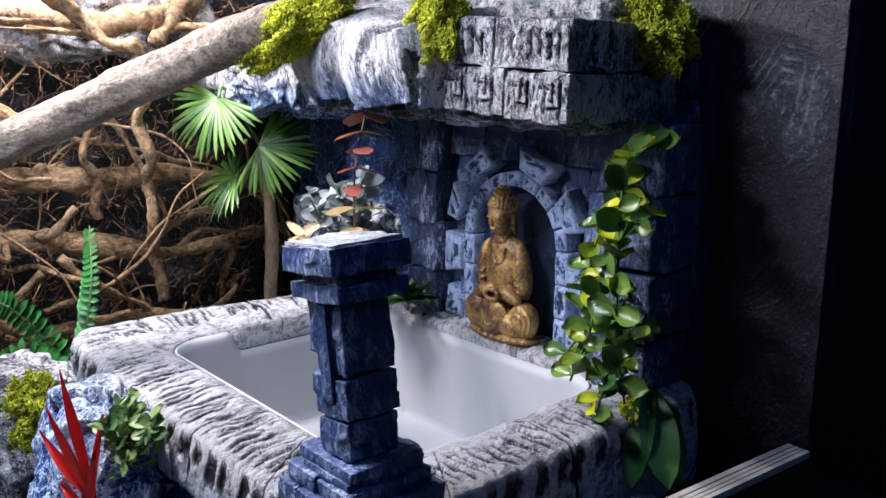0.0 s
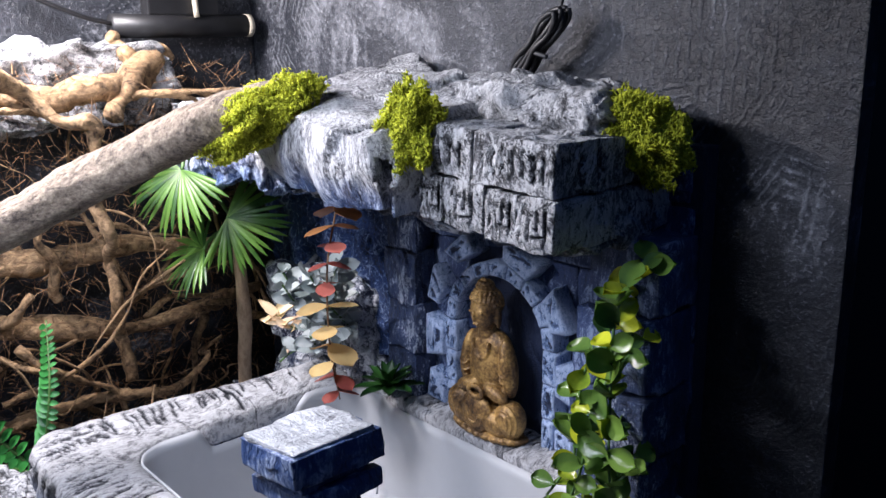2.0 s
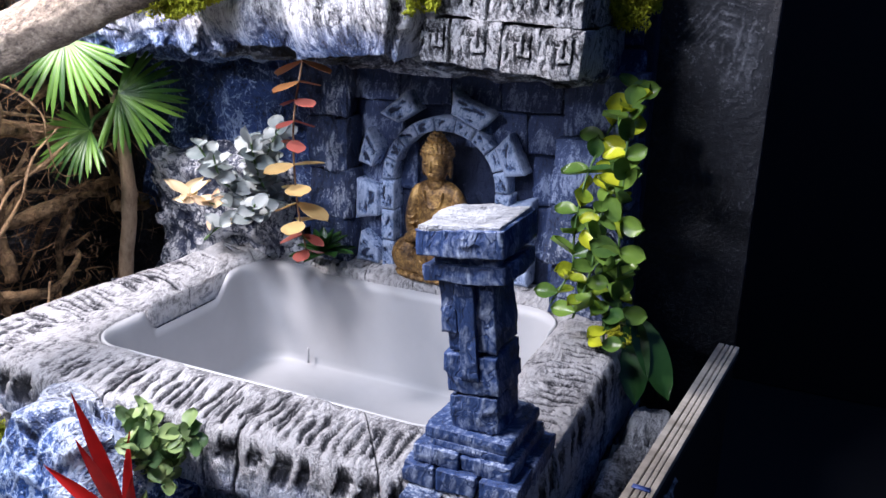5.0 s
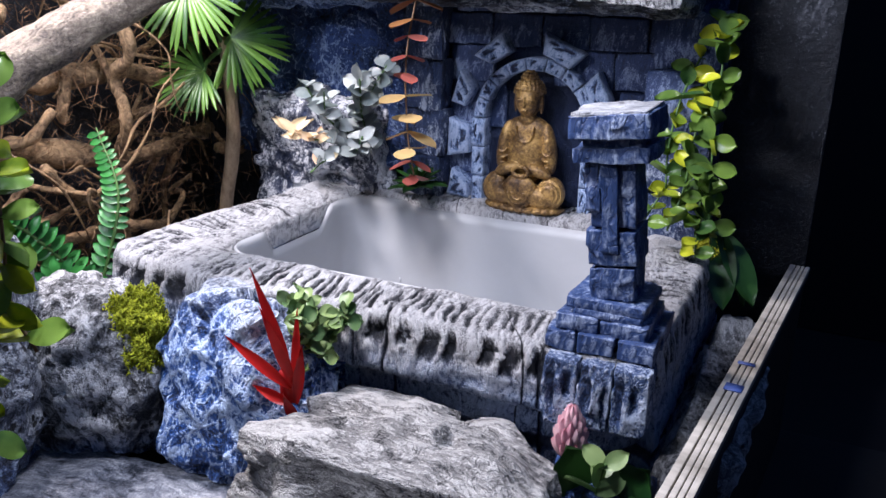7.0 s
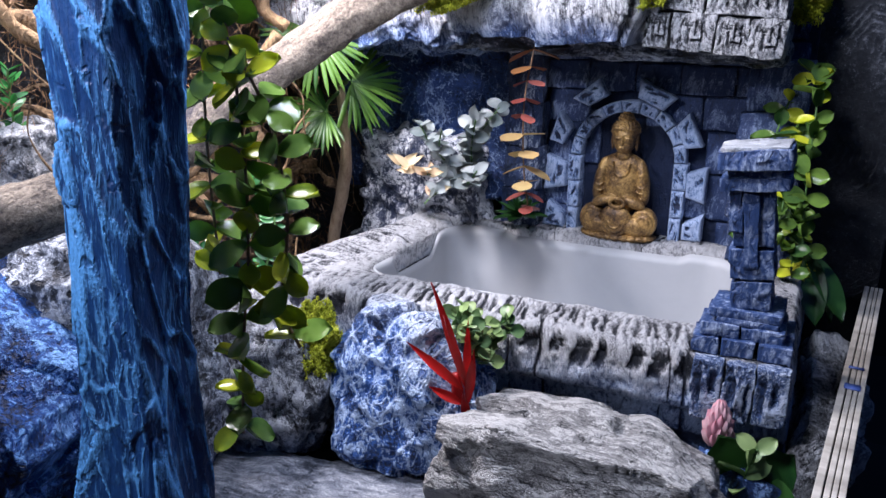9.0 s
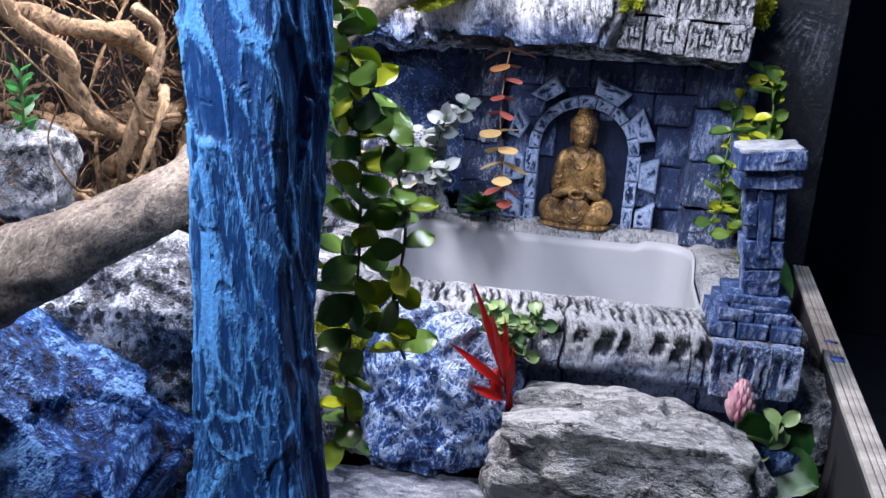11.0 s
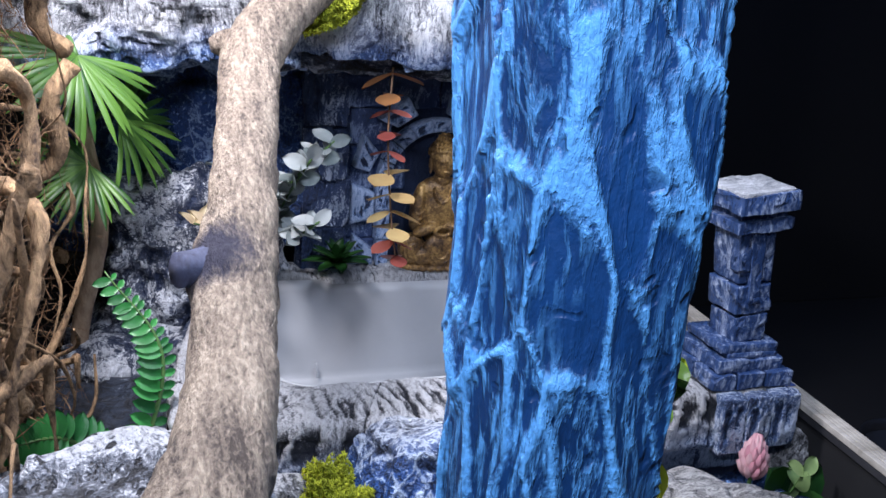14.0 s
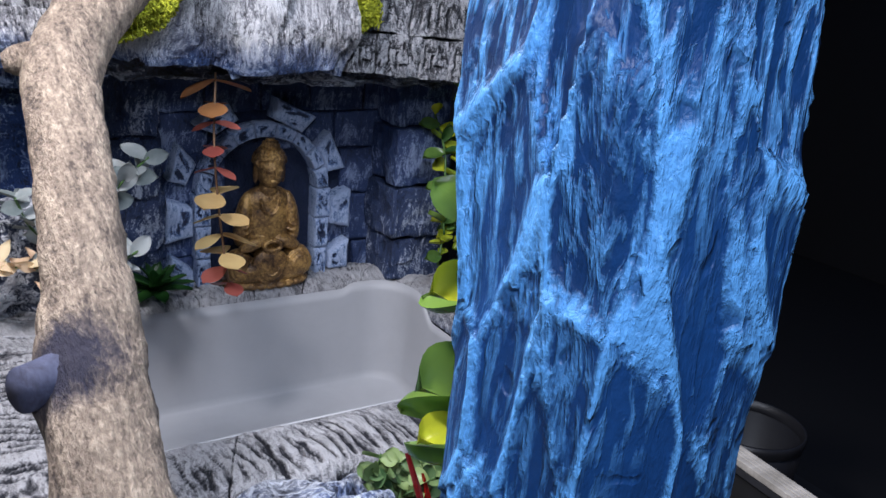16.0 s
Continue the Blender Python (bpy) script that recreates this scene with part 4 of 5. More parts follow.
tagged(stone("rock_outcrop", (-0.715, 0.512, 0.320), (0.215, 0.034, 0.20), rock_wall_web, (0, 0, 0), 231, 44, 0.10, 0.10, 2.2, chip=30), "blue web-painted rock panel on the end wall", "rock")
tagged(stone("rock_mound", (-0.706, 0.492, 0.210), (0.140, 0.050, 0.160), rock_grey_blue, (8, 0, 4), 233, 48, 0.30, 0.26, 3.0), "white brushed craggy rock behind the pool", "rock")
tagged(stone("rock_mound", (-0.755, 0.470, 0.115), (0.120, 0.080, 0.100), rock_grey_blue, (0, 0, 0), 236, 44, 0.45, 0.22, 2.6), "grey-blue brushed craggy rock at the palm's foot", "rock")
tagged(stone("rock_mound", (-0.765, 0.330, 0.100), (0.100, 0.150, 0.080), rock_dark, (0, 0, 0), 237, 36, 0.5, 0.22, 2.6), "dark speckled rock between the roots and the planter", "rock")
tagged(stone("niche_ledge", (-0.4825, 0.496, 0.1835), (0.230, 0.034, 0.016), rock_white, (0, 0, 0), 235, 22, 0.10, 0.06, 2.0), "speckled grey stone ledge under the statue", "ledge")


def add_ball(bm, c, r, segs=14, rot=None):
    m = Matrix.Translation(c) @ (rot or Matrix.Identity(4)) @ Matrix.Diagonal((*r, 1))
    return bmesh.ops.create_uvsphere(bm, u_segments=segs, v_segments=max(6, segs * 2 // 3), radius=1.0, matrix=m)["verts"]


def statue():
    """A seated figure, one plain mesh."""
    bm = bmesh.new()
    bx, by, bz = -0.4840, 0.4925, 0.1960
    # scalloped lotus base
    for k in range(13):
        g = math.pi * (k / 12.0)
        add_ball(bm, (bx - 0.0335 * math.cos(g), by - 0.0135 * math.sin(g) - 0.001, bz + 0.0048), (0.0062, 0.0062, 0.0034), 12, Matrix.Rotation(radians(14 * math.cos(g)), 4, "Y"))
        add_ball(bm, (bx - 0.029 * math.cos(g + 0.12), by - 0.010 * math.sin(g), bz + 0.0085), (0.0050, 0.0055, 0.0026), 10)
    add_ball(bm, (bx, by, bz + 0.006), (0.034, 0.012, 0.007), 24)
    # folded legs
    for s in (-1, 1):
        add_ball(bm, (bx + s * 0.0265, by - 0.006, bz + 0.022), (0.0135, 0.012, 0.0155), 18)
        add_ball(bm, (bx + s * 0.014, by - 0.010, bz + 0.018), (0.018, 0.010, 0.011), 18, Matrix.Rotation(radians(s * 12), 4, "Y"))
    # robe apron
    add_ball(bm, (bx - 0.001, by - 0.0155, bz + 0.0225), (0.0172, 0.0060, 0.0165), 24)
    # trunk
    add_ball(bm, (bx, by - 0.002, bz + 0.056), (0.0195, 0.0115, 0.034), 24)
    add_ball(bm, (bx, by - 0.001, bz + 0.076), (0.0225, 0.0105, 0.015), 24)
    # arms
    for s in (-1, 1):
        add_ball(bm, (bx + s * 0.0215, by - 0.003, bz + 0.062), (0.0070, 0.0085, 0.024), 16, Matrix.Rotation(radians(-s * 9), 4, "Y"))
        add_ball(bm, (bx + s * 0.0150, by - 0.011, bz + 0.042), (0.0130, 0.0065, 0.0058), 16, Matrix.Rotation(radians(s * 20), 4, "Y"))
    # draped folds over the knees, the apron and the sleeves
    def fold(c, r, rr, a0, a1, y_shift=0.0, flat=1.0):
        count = max(5, int(rr * abs(a1 - a0) / 0.0012))
        for k in range(count + 1):
            g = a0 + (a1 - a0) * k / count
            u, w = rr * math.cos(g), rr * flat * math.sin(g)
            q = 1 - (u / r[0]) ** 2 - (w / r[2]) ** 2
            if q > 0.02:
                add_ball(bm, (c[0] + u, c[1] - r[1] * math.sqrt(q) + y_shift, c[2] + w), (0.0008, 0.0008, 0.0008), 6)

    for s in (-1, 1):
        for rr in (0.0060, 0.0090, 0.0118):
            fold((bx + s * 0.0265, by - 0.006, bz + 0.022), (0.0135, 0.012, 0.0155), rr, radians(20 - 60 * s), radians(250 - 60 * s), 0.0, 1.1)
        for rr in (0.0045, 0.009, 0.0135, 0.018):
            fold((bx + s * 0.0215, by - 0.003, bz + 0.062), (0.0070, 0.0085, 0.024), rr, radians(200), radians(340), 0.0, 1.2)
    for rr in (0.006, 0.010, 0.0135):
        fold((bx - 0.001, by - 0.014, bz + 0.022), (0.017, 0.008, 0.017), rr, radians(185), radians(355), 0.0, 1.1)
    # folded ring in the lap, and the collar
    for k in range(14):
        g = 2 * math.pi * k / 14
        add_ball(bm, (bx + 0.0075 * math.cos(g), by - 0.0185, bz + 0.0415 + 0.0045 * math.sin(g)), (0.0022, 0.0022, 0.0022), 8)
    for k in range(15):
        g = math.pi + math.pi * k / 14
        add_ball(bm, (bx + 0.0085 * math.cos(g), by - 0.0120, bz + 0.081 + 0.014 * math.sin(g)), (0.0014, 0.0018, 0.0018), 6)
    body = len(bm.verts)
    # neck, head, ears, bun
    add_ball(bm, (bx, by - 0.003, bz + 0.090), (0.0075, 0.0070, 0.008), 14)
    hd = (bx + 0.0005, by - 0.006, bz + 0.1065)
    add_ball(bm, hd, (0.0108, 0.0110, 0.0150), 22)
    for s in (-1, 1):
        add_ball(bm, (hd[0] + s * 0.0110, hd[1] + 0.002, hd[2] - 0.0035), (0.0019, 0.0030, 0.0085), 10)
        add_ball(bm, (hd[0] + s * 0.0045, hd[1] - 0.0100, hd[2] + 0.0005), (0.0030, 0.0012, 0.0011), 8)
    add_ball(bm, (hd[0], hd[1] - 0.0112, hd[2] - 0.002), (0.0014, 0.0022, 0.0045), 8)
    add_ball(bm, (hd[0], hd[1] - 0.0098, hd[2] - 0.0083), (0.0032, 0.0012, 0.0011), 8)
    add_ball(bm, (hd[0], hd[1] + 0.001, hd[2] + 0.0165), (0.0066, 0.0068, 0.0062), 14)
    add_ball(bm, (hd[0], hd[1] + 0.0022, hd[2] + 0.0052), (0.0122, 0.0118, 0.0122), 22)
    # hair knobs
    for ring in range(6):
        el = radians(2 + ring * 14)
        cnt = 19 - ring * 3
        for k in range(cnt):
            g = radians(15) - radians(210) * k / (cnt - 1)
            front = smooth01(-0.3, -0.9, math.sin(g)) * (ring < 1)
            if front > 0.3:
                continue
            add_ball(bm, (hd[0] + 0.0124 * math.cos(el) * math.cos(g), hd[1] + 0.0022 + 0.0120 * math.cos(el) * math.sin(g), hd[2] + 0.0052 + 0.0124 * math.sin(el)), (0.0016, 0.0016, 0.0016), 6)
    for ring in range(3):
        el = radians(12 + ring * 28)
        for k in range(9 - ring * 2):
            g = -math.pi * k / (8 - ring * 2)
            add_ball(bm, (hd[0] + 0.0067 * math.cos(el) * math.cos(g), hd[1] + 0.001 + 0.0069 * math.cos(el) * math.sin(g), hd[2] + 0.0165 + 0.0063 * math.sin(el)), (0.0014, 0.0014, 0.0014), 6)
    bm.verts.ensure_lookup_table()
    for v in bm.verts[body:]:
        v.co = Vector((bx, by - 0.004, bz + 0.086)) + (v.co - Vector((bx, by - 0.003, bz + 0.088))) * 1.10
    me = bpy.data.meshes.new("seated_statue")
    bm.to_mesh(me)
    bm.free()
    me.polygons.foreach_set("use_smooth", [True] * len(me.polygons))
    me.materials.append(gold)
    ob = new("seated_statue", me)
    weld = ob.modifiers.new("weld", "REMESH")
    weld.mode, weld.voxel_size, weld.use_smooth_shade = "VOXEL", 0.00062, True
    soften = ob.modifiers.new("soften", "SMOOTH")
    soften.factor, soften.iterations = 0.5, 2
    return tagged(ob, "antique gold seated statue in the blue stone niche", "statue")


statue()


# ---- overhanging ledge ----
def slab():
    root = empty("brick_ledge", (-0.39, 0.46, 0.39))

    def rel(c):
        return [a - b for a, b in zip(c, root.location)]

    stone("core", rel((-0.400, 0.476, 0.4215)), (0.100, 0.090, 0.058), rock_dark, (0, 3, 0), 300, 24, 0.05, 0.03, 2.0, root, fine=0.4)

    def gouges(cols):
        def carve(b):
            h = 0.0
            for cx, cz, w, l in cols:
                wob = 0.0010 * noise.noise(Vector((cx * 900, b.z * 260, 0)))
                g = smooth01(1.25, 0.55, abs(b.x - cx + wob) / w) * smooth01(1.0, 0.75, abs(b.z - cz) / l)
                h -= 0.0034 * g * (b.y < -0.052)
                e = smooth01(1.25, 0.55, abs(b.y - cx * 2.0 + wob) / w) * smooth01(1.0, 0.75, abs(b.z - cz) / l)
                h -= 0.0028 * e * (b.x > 0.017)
            return h
        return carve

    top = [gouges([(-0.0185, 0.001, 0.0010, 0.009), (-0.0115, -0.001, 0.0015, 0.011), (-0.003, 0.0, 0.0012, 0.0105), (0.006, 0.001, 0.0016, 0.0100), (0.0145, -0.001, 0.0012, 0.0095)]),
           gouges([(-0.0255, 0.0, 0.0011, 0.010), (-0.0175, -0.001, 0.0016, 0.0105), (-0.009, 0.001, 0.0013, 0.011), (0.0, -0.001, 0.0016, 0.010), (0.009, 0.001, 0.0012, 0.0105), (0.0175, -0.001, 0.0015, 0.010), (0.025, 0.0, 0.0011, 0.009)])]
    for k, (x0, x1) in enumerate(((-0.457, -0.408), (-0.4065, -0.342))):
        stone("brick", rel(((x0 + x1) / 2, 0.4565, 0.4395 - 0.003 * k)), (x1 - x0, 0.118, 0.031), brick_white, (0, 3, 0), 310 + k, 46, 0.07, 0.04, 2.0, root, carve=top[k], fine=0.36)
    low = gouges([(-0.0095, 0.001, 0.0009, 0.0115), (-0.0045, 0.006, 0.0042, 0.0012), (-0.0030, -0.003, 0.0010, 0.007), (0.0035, -0.006, 0.0040, 0.0012), (0.0030, 0.003, 0.0009, 0.006), (0.0085, 0.0, 0.0011, 0.011)])
    for k, (x0, x1) in enumerate(((-0.457, -0.436), (-0.434, -0.398), (-0.397, -0.371), (-0.370, -0.342))):
        stone("brick", rel(((x0 + x1) / 2, 0.4565, 0.4085 - 0.0018 * k)), (x1 - x0, 0.118, 0.0305), brick_white, (0, 3, 0), 320 + k, 36, 0.07, 0.04, 2.0, root, carve=low, fine=0.40)
    stone("top_block", rel((-0.425, 0.486, 0.455)), (0.135, 0.078, 0.044), rock_white, (0, 4, 0), 330, 40, 0.60, 0.18, 2.6, root, "craggy upper block")
    return tagged(root, "overhanging carved brick ledge, white brushed over black", "ledge")


slab()
tagged(stone("rock_ledge", (-0.552, 0.444, 0.440), (0.200, 0.140, 0.064), rock_ledge_paint, (13, 4, -7), 340, 72, 0.34, 0.10, 1.8, chip=20, fine=0.7, drawn=(1, 1, 0.4)), "white and blue brushed overhanging rock above the pool", "rock")
tagged(stone("rock_ledge", (-0.745, 0.462, 0.418), (0.250, 0.130, 0.070), rock_ledge_paint, (0, -2, 0), 341, 64, 0.26, 0.18, 2.8, fine=1.3), "white brushed overhanging rock on the end wall", "rock")
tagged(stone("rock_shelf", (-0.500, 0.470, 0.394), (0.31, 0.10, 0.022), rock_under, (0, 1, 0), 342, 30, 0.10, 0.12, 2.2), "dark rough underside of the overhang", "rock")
tagged(stone("wall_rock", (-0.868, 0.180, 0.470), (0.060, 0.46, 0.075), rock_white, (0, 0, 0), 343, 44, 0.22, 0.22, 2.8), "white brushed rock shelf along the back wall", "rock")

# ---- rocks in front of the pool ----
tagged(stone("boulder", (-0.419, 0.128, 0.108), (0.176, 0.116, 0.100), rock_flat, (-10, -1, -4), 351, 72, 0.54, 0.13, 2.4, chip=26, fine=1.0, drawn=(0.35, 1, 1)), "large pale grey brushed flat-topped boulder", "rock")
tagged(stone("boulder", (-0.566, 0.178, 0.136), (0.108, 0.080, 0.124), rock_web, (-18, 4, 6), 352, 60, 0.70, 0.14, 2.2, chip=24, fine=1.1), "blue web-painted boulder at the planter's corner", "rock")
tagged(stone("boulder", (-0.697, 0.160, 0.122), (0.125, 0.085, 0.118), rock_left, (0, 0, 10), 353, 50, 0.66, 0.18, 2.4), "grey and white brushed boulder with moss", "rock")
tagged(stone("boulder", (-0.752, 0.062, 0.148), (0.140, 0.120, 0.200), rock_under_log, (0, 0, 14), 354, 64, 0.48, 0.13, 2.2, chip=26), "tall blue and white brushed boulder under the log", "rock")
tagged(stone("boulder", (-0.802, -0.026, 0.148), (0.188, 0.128, 0.186), rock_vivid, (0, 36, 6), 360, 60, 0.36, 0.12, 2.2, chip=26), "vivid blue brushed boulder behind the column", "rock")
tagged(stone("boulder", (-0.825, 0.055, 0.305), (0.060, 0.050, 0.055), rock_white, (10, 0, 15), 355, 28, 0.35, 0.20, 2.4), "small pale brushed stone by the back wall", "rock")
tagged(stone("floor_slab", (-0.600, 0.070, 0.066), (0.230, 0.150, 0.036), rock_smooth, (0, 0, 6), 356, 40, 0.35, 0.08, 2.0, fine=0.3), "low smooth grey slab on the soil", "rock")
tagged(stone("boulder", (-0.284, 0.320, 0.100), (0.042, 0.230, 0.110), rock_white, (0, 18, 0), 357, 38, 0.25, 0.12, 2.4), "rough grey rock skirting the planter by the door track", "rock")
tagged(stone("boulder", (-0.325, 0.186, 0.090), (0.058, 0.040, 0.080), rock_blue, (0, 0, 0), 358, 30, 0.20, 0.12, 2.4), "blue brushed rock under the pillar", "rock")


# ---- blue column ----
def blue_column():
    """Floor to lid: drooping flat facets between raised drips, scratched lengthwise."""
    sides, rows = 210, 400
    verts, faces, raised = [], [], []
    for i in range(rows + 1):
        z = 0.04 + (LID_Z - 0.001 - 0.04) * i / rows
        for j in range(sides):
            g = 2 * math.pi * j / sides
            r = 0.0288 + 0.006 * smooth01(0.25, 0.06, z) + 0.002 * math.sin(z * 17)
            # a few flat, drooping sides
            wedge = (g - radians(-56 + 8 * math.sin(z * 9))) % (2 * math.pi / 5) - math.pi / 5
            r *= 0.35 + 0.65 * math.cos(math.pi / 5) / math.cos(wedge) * 1.10
            r *= (1.0 + 0.05 * math.cos(3 * g + 11 * z)) * (0.97 + 0.07 * math.cos(2 * (g - radians(45))))
            back = (g + math.pi) % (2 * math.pi) - math.pi
            r *= 1.0 + 0.13 * math.exp(-((back + radians(50)) / radians(24)) ** 2) - 0.05 * math.exp(-((back - radians(2)) / radians(20)) ** 2)
            p = Vector((r * math.cos(g) * 1.10, r * math.sin(g) * 0.92, z))
            bend = noise.noise(Vector((p.x * 22, p.y * 22, z * 9)))
            q = Vector((p.x + 0.22 * z + 0.009 * bend, p.y + 0.13 * z + 0.009 * bend, z * 0.22 + 0.004 * bend)) * 70
            dist, cells = noise.voronoi(q)
            tilt = noise.noise_vector(cells[0] * 9.1) * 1.6
            plane = max(-0.7, min(0.7, tilt.dot(q - cells[0]) + 0.4 * tilt.y))
            some = smooth01(-0.30, 0.10, noise.noise(Vector((p.x * 30, p.y * 30, z * 14 + 4.0))))
            width = 0.13 + 0.14 * noise.noise(Vector((p.x * 50, p.y * 50, z * 20 + 9.0)))
            across = (cells[1] - cells[0]).normalized().z
            seam = smooth01(width + 0.08, 0.02, dist[1] - dist[0]) * (0.20 + 0.80 * some) * (1 - 0.66 * across * across)
            d2, c2 = noise.voronoi(q * 1.9 + Vector((5, 2, 1)))
            cross = (c2[1] - c2[0]).normalized().z
            small = smooth01(0.20, 0.02, d2[1] - d2[0]) * (1 - 0.6 * some) * (1 - 0.85 * cross * cross)
            h1 = fbm(Vector((p.x, p.y, z * 0.35)), 22, 3)
            h3 = fbm(Vector((p.x, p.y, z * 0.25)), 150, 3)
            h = 0.0024 * h1 + 0.0030 * plane + 0.0015 * seam + 0.0005 * small + 0.0004 * h3
            verts.append((p.x * (1 + h / r), p.y * (1 + h / r), z))
            raised.append(0.06 + 0.14 * h1 + 0.16 * plane + 0.85 * seam + 0.62 * small + 0.12 * h3)
    for i in range(rows):
        for j in range(sides):
            k = (j + 1) % sides
            faces.append((i * sides + j, i * sides + k, (i + 1) * sides + k, (i + 1) * sides + j))
    ob = mesh_object("rock_column", verts, faces, column_paint, raised=raised)
    ob.location = (-0.614, -0.050, 0)
    return tagged(ob, "bright blue brushed floor-to-lid rock column", "column")


blue_column()


# ---- log and roots ----
def log():
    root = empty("log_branch", (0, 0, 0))
    tube("trunk", [(-0.575, 0.400, 0.470, 0.017), (-0.625, 0.345, 0.452, 0.018), (-0.668, 0.275, 0.416, 0.0175), (-0.680, 0.200, 0.383, 0.0155), (-0.688, 0.130, 0.352, 0.0155),
                   (-0.693, 0.098, 0.335, 0.0182), (-0.695, 0.072, 0.323, 0.0168), (-0.700, 0.020, 0.308, 0.017), (-0.716, -0.045, 0.296, 0.019), (-0.745, -0.090, 0.280, 0.022), (-0.79, -0.14, 0.25, 0.022), (-0.85, -0.20, 0.20, 0.021)], log_bark, root, sides=40, steps=14, rough=0.10, freq=70)
    tube("knob", [(-0.692, 0.096, 0.334, 0.0140), (-0.702, 0.090, 0.337, 0.0098), (-0.709, 0.086, 0.3385, 0.0080), (-0.7155, 0.082, 0.3395, 0.0072)], cut_wood, root, "dark stained stub of a cut twig", sides=18, steps=5, rough=0.08)
    tube("knob", [(-0.674, 0.277, 0.414, 0.010), (-0.690, 0.280, 0.412, 0.007), (-0.696, 0.281, 0.411, 0.004)], log_bark, root, sides=14, steps=4, rough=0.1)
    return tagged(root, "thick pale bare log branch leaning on the overhang", "log")


log()


def roots():
    root = empty("root_tangle", (-0.83, 0.30, 0.06))
    o = root.location
    rng = random.Random(11)

    def add(pts, seed, rough=0.42, sides=12):
        if sides == 12:
            wild = random.Random(seed)
            bent = []
            for a, b in zip(pts, pts[1:]):
                bent += [a, tuple((p + q) / 2 + wild.gauss(0, 0.007) for p, q in zip(a[:3], b[:3])) + ((a[3] + b[3]) / 2 * wild.uniform(0.65, 1.1),)]
            pts = [(p[0], p[1], p[2], p[3] * 0.85) for p in bent + [pts[-1]]]
        tube("root", [(p[0] - o.x, p[1] - o.y, p[2] - o.z, p[3] * 0.82) for p in pts], root_bark, root, sides=sides, steps=7, rough=rough, freq=70, seed=seed)

    # main limbs
    add([(-0.845, 0.08, 0.490, 0.012), (-0.83, 0.18, 0.470, 0.014), (-0.815, 0.28, 0.462, 0.016), (-0.825, 0.36, 0.470, 0.020), (-0.838, 0.39, 0.486, 0.015)], 1)
    add([(-0.80, 0.20, 0.505, 0.009), (-0.80, 0.26, 0.470, 0.011), (-0.79, 0.31, 0.440, 0.011), (-0.78, 0.33, 0.40, 0.009)], 2)
    add([(-0.86, 0.10, 0.33, 0.014), (-0.845, 0.20, 0.320, 0.017), (-0.84, 0.30, 0.315, 0.015), (-0.85, 0.42, 0.30, 0.011), (-0.86, 0.5, 0.30, 0.008)], 3)
    add([(-0.86, 0.05, 0.27, 0.011), (-0.845, 0.18, 0.262, 0.014), (-0.835, 0.30, 0.245, 0.016), (-0.84, 0.40, 0.235, 0.012), (-0.86, 0.5, 0.24, 0.008)], 4)
    add([(-0.775, 0.31, 0.395, 0.008), (-0.785, 0.315, 0.34, 0.009), (-0.805, 0.32, 0.29, 0.008), (-0.82, 0.325, 0.24, 0.010), (-0.815, 0.33, 0.19, 0.008)], 5)
    add([(-0.815, 0.27, 0.37, 0.006), (-0.82, 0.275, 0.32, 0.009), (-0.83, 0.275, 0.28, 0.007)], 6)
    add([(-0.85, 0.14, 0.15, 0.007), (-0.82, 0.22, 0.175, 0.008), (-0.815, 0.30, 0.180, 0.009), (-0.82, 0.37, 0.165, 0.008), (-0.835, 0.42, 0.185, 0.005), (-0.84, 0.44, 0.20, 0.003)], 7)
    add([(-0.78, 0.13, 0.41, 0.006), (-0.775, 0.14, 0.36, 0.0065), (-0.79, 0.13, 0.32, 0.006), (-0.80, 0.15, 0.28, 0.006), (-0.79, 0.17, 0.24, 0.006)], 8)
    add([(-0.86, 0.02, 0.40, 0.012), (-0.83, 0.09, 0.40, 0.013), (-0.81, 0.16, 0.39, 0.012), (-0.82, 0.22, 0.37, 0.012)], 9)
    add([(-0.86, -0.02, 0.46, 0.010), (-0.83, 0.04, 0.43, 0.010), (-0.81, 0.09, 0.38, 0.009), (-0.805, 0.12, 0.33, 0.009), (-0.82, 0.15, 0.29, 0.010)], 10)
    add([(-0.788, 0.330, 0.448, 0.013), (-0.815, 0.356, 0.470, 0.016), (-0.838, 0.392, 0.490, 0.017), (-0.850, 0.412, 0.500, 0.013)], 12, 0.3)
    add([(-0.832, 0.375, 0.482, 0.014), (-0.842, 0.366, 0.500, 0.011), (-0.848, 0.360, 0.514, 0.009)], 13, 0.3)
    # winding secondary roots
    for k in range(96):
        y = rng.uniform(0.03, 0.47)
        z = rng.uniform(0.10, 0.50)
        x = rng.uniform(-0.87, -0.80)
        r = 0.0012 + 0.0052 * rng.random() ** 2.2
        d = Vector((rng.uniform(-0.3, 0.3), rng.choice((-1, 1)) * rng.uniform(0.4, 1), rng.uniform(-0.8, 0.5))).normalized()
        pts = []
        for i in range(7):
            pts.append((max(-0.878, min(-0.775, x)), min(y, 0.50), min(max(z, 0.075), 0.455 + 0.004 * (k % 5)), r * (1 - 0.13 * i)))
            d = (d + Vector((rng.gauss(0, 0.35), rng.gauss(0, 0.38), rng.gauss(0, 0.55)))).normalized()
            x, y, z = x + d.x * 0.035, y + d.y * 0.035, z + d.z * 0.035
        add(pts, 20 + k, 0.55, 8)
    # hair-fine rootlets, too many to count
    verts, faces = [], []
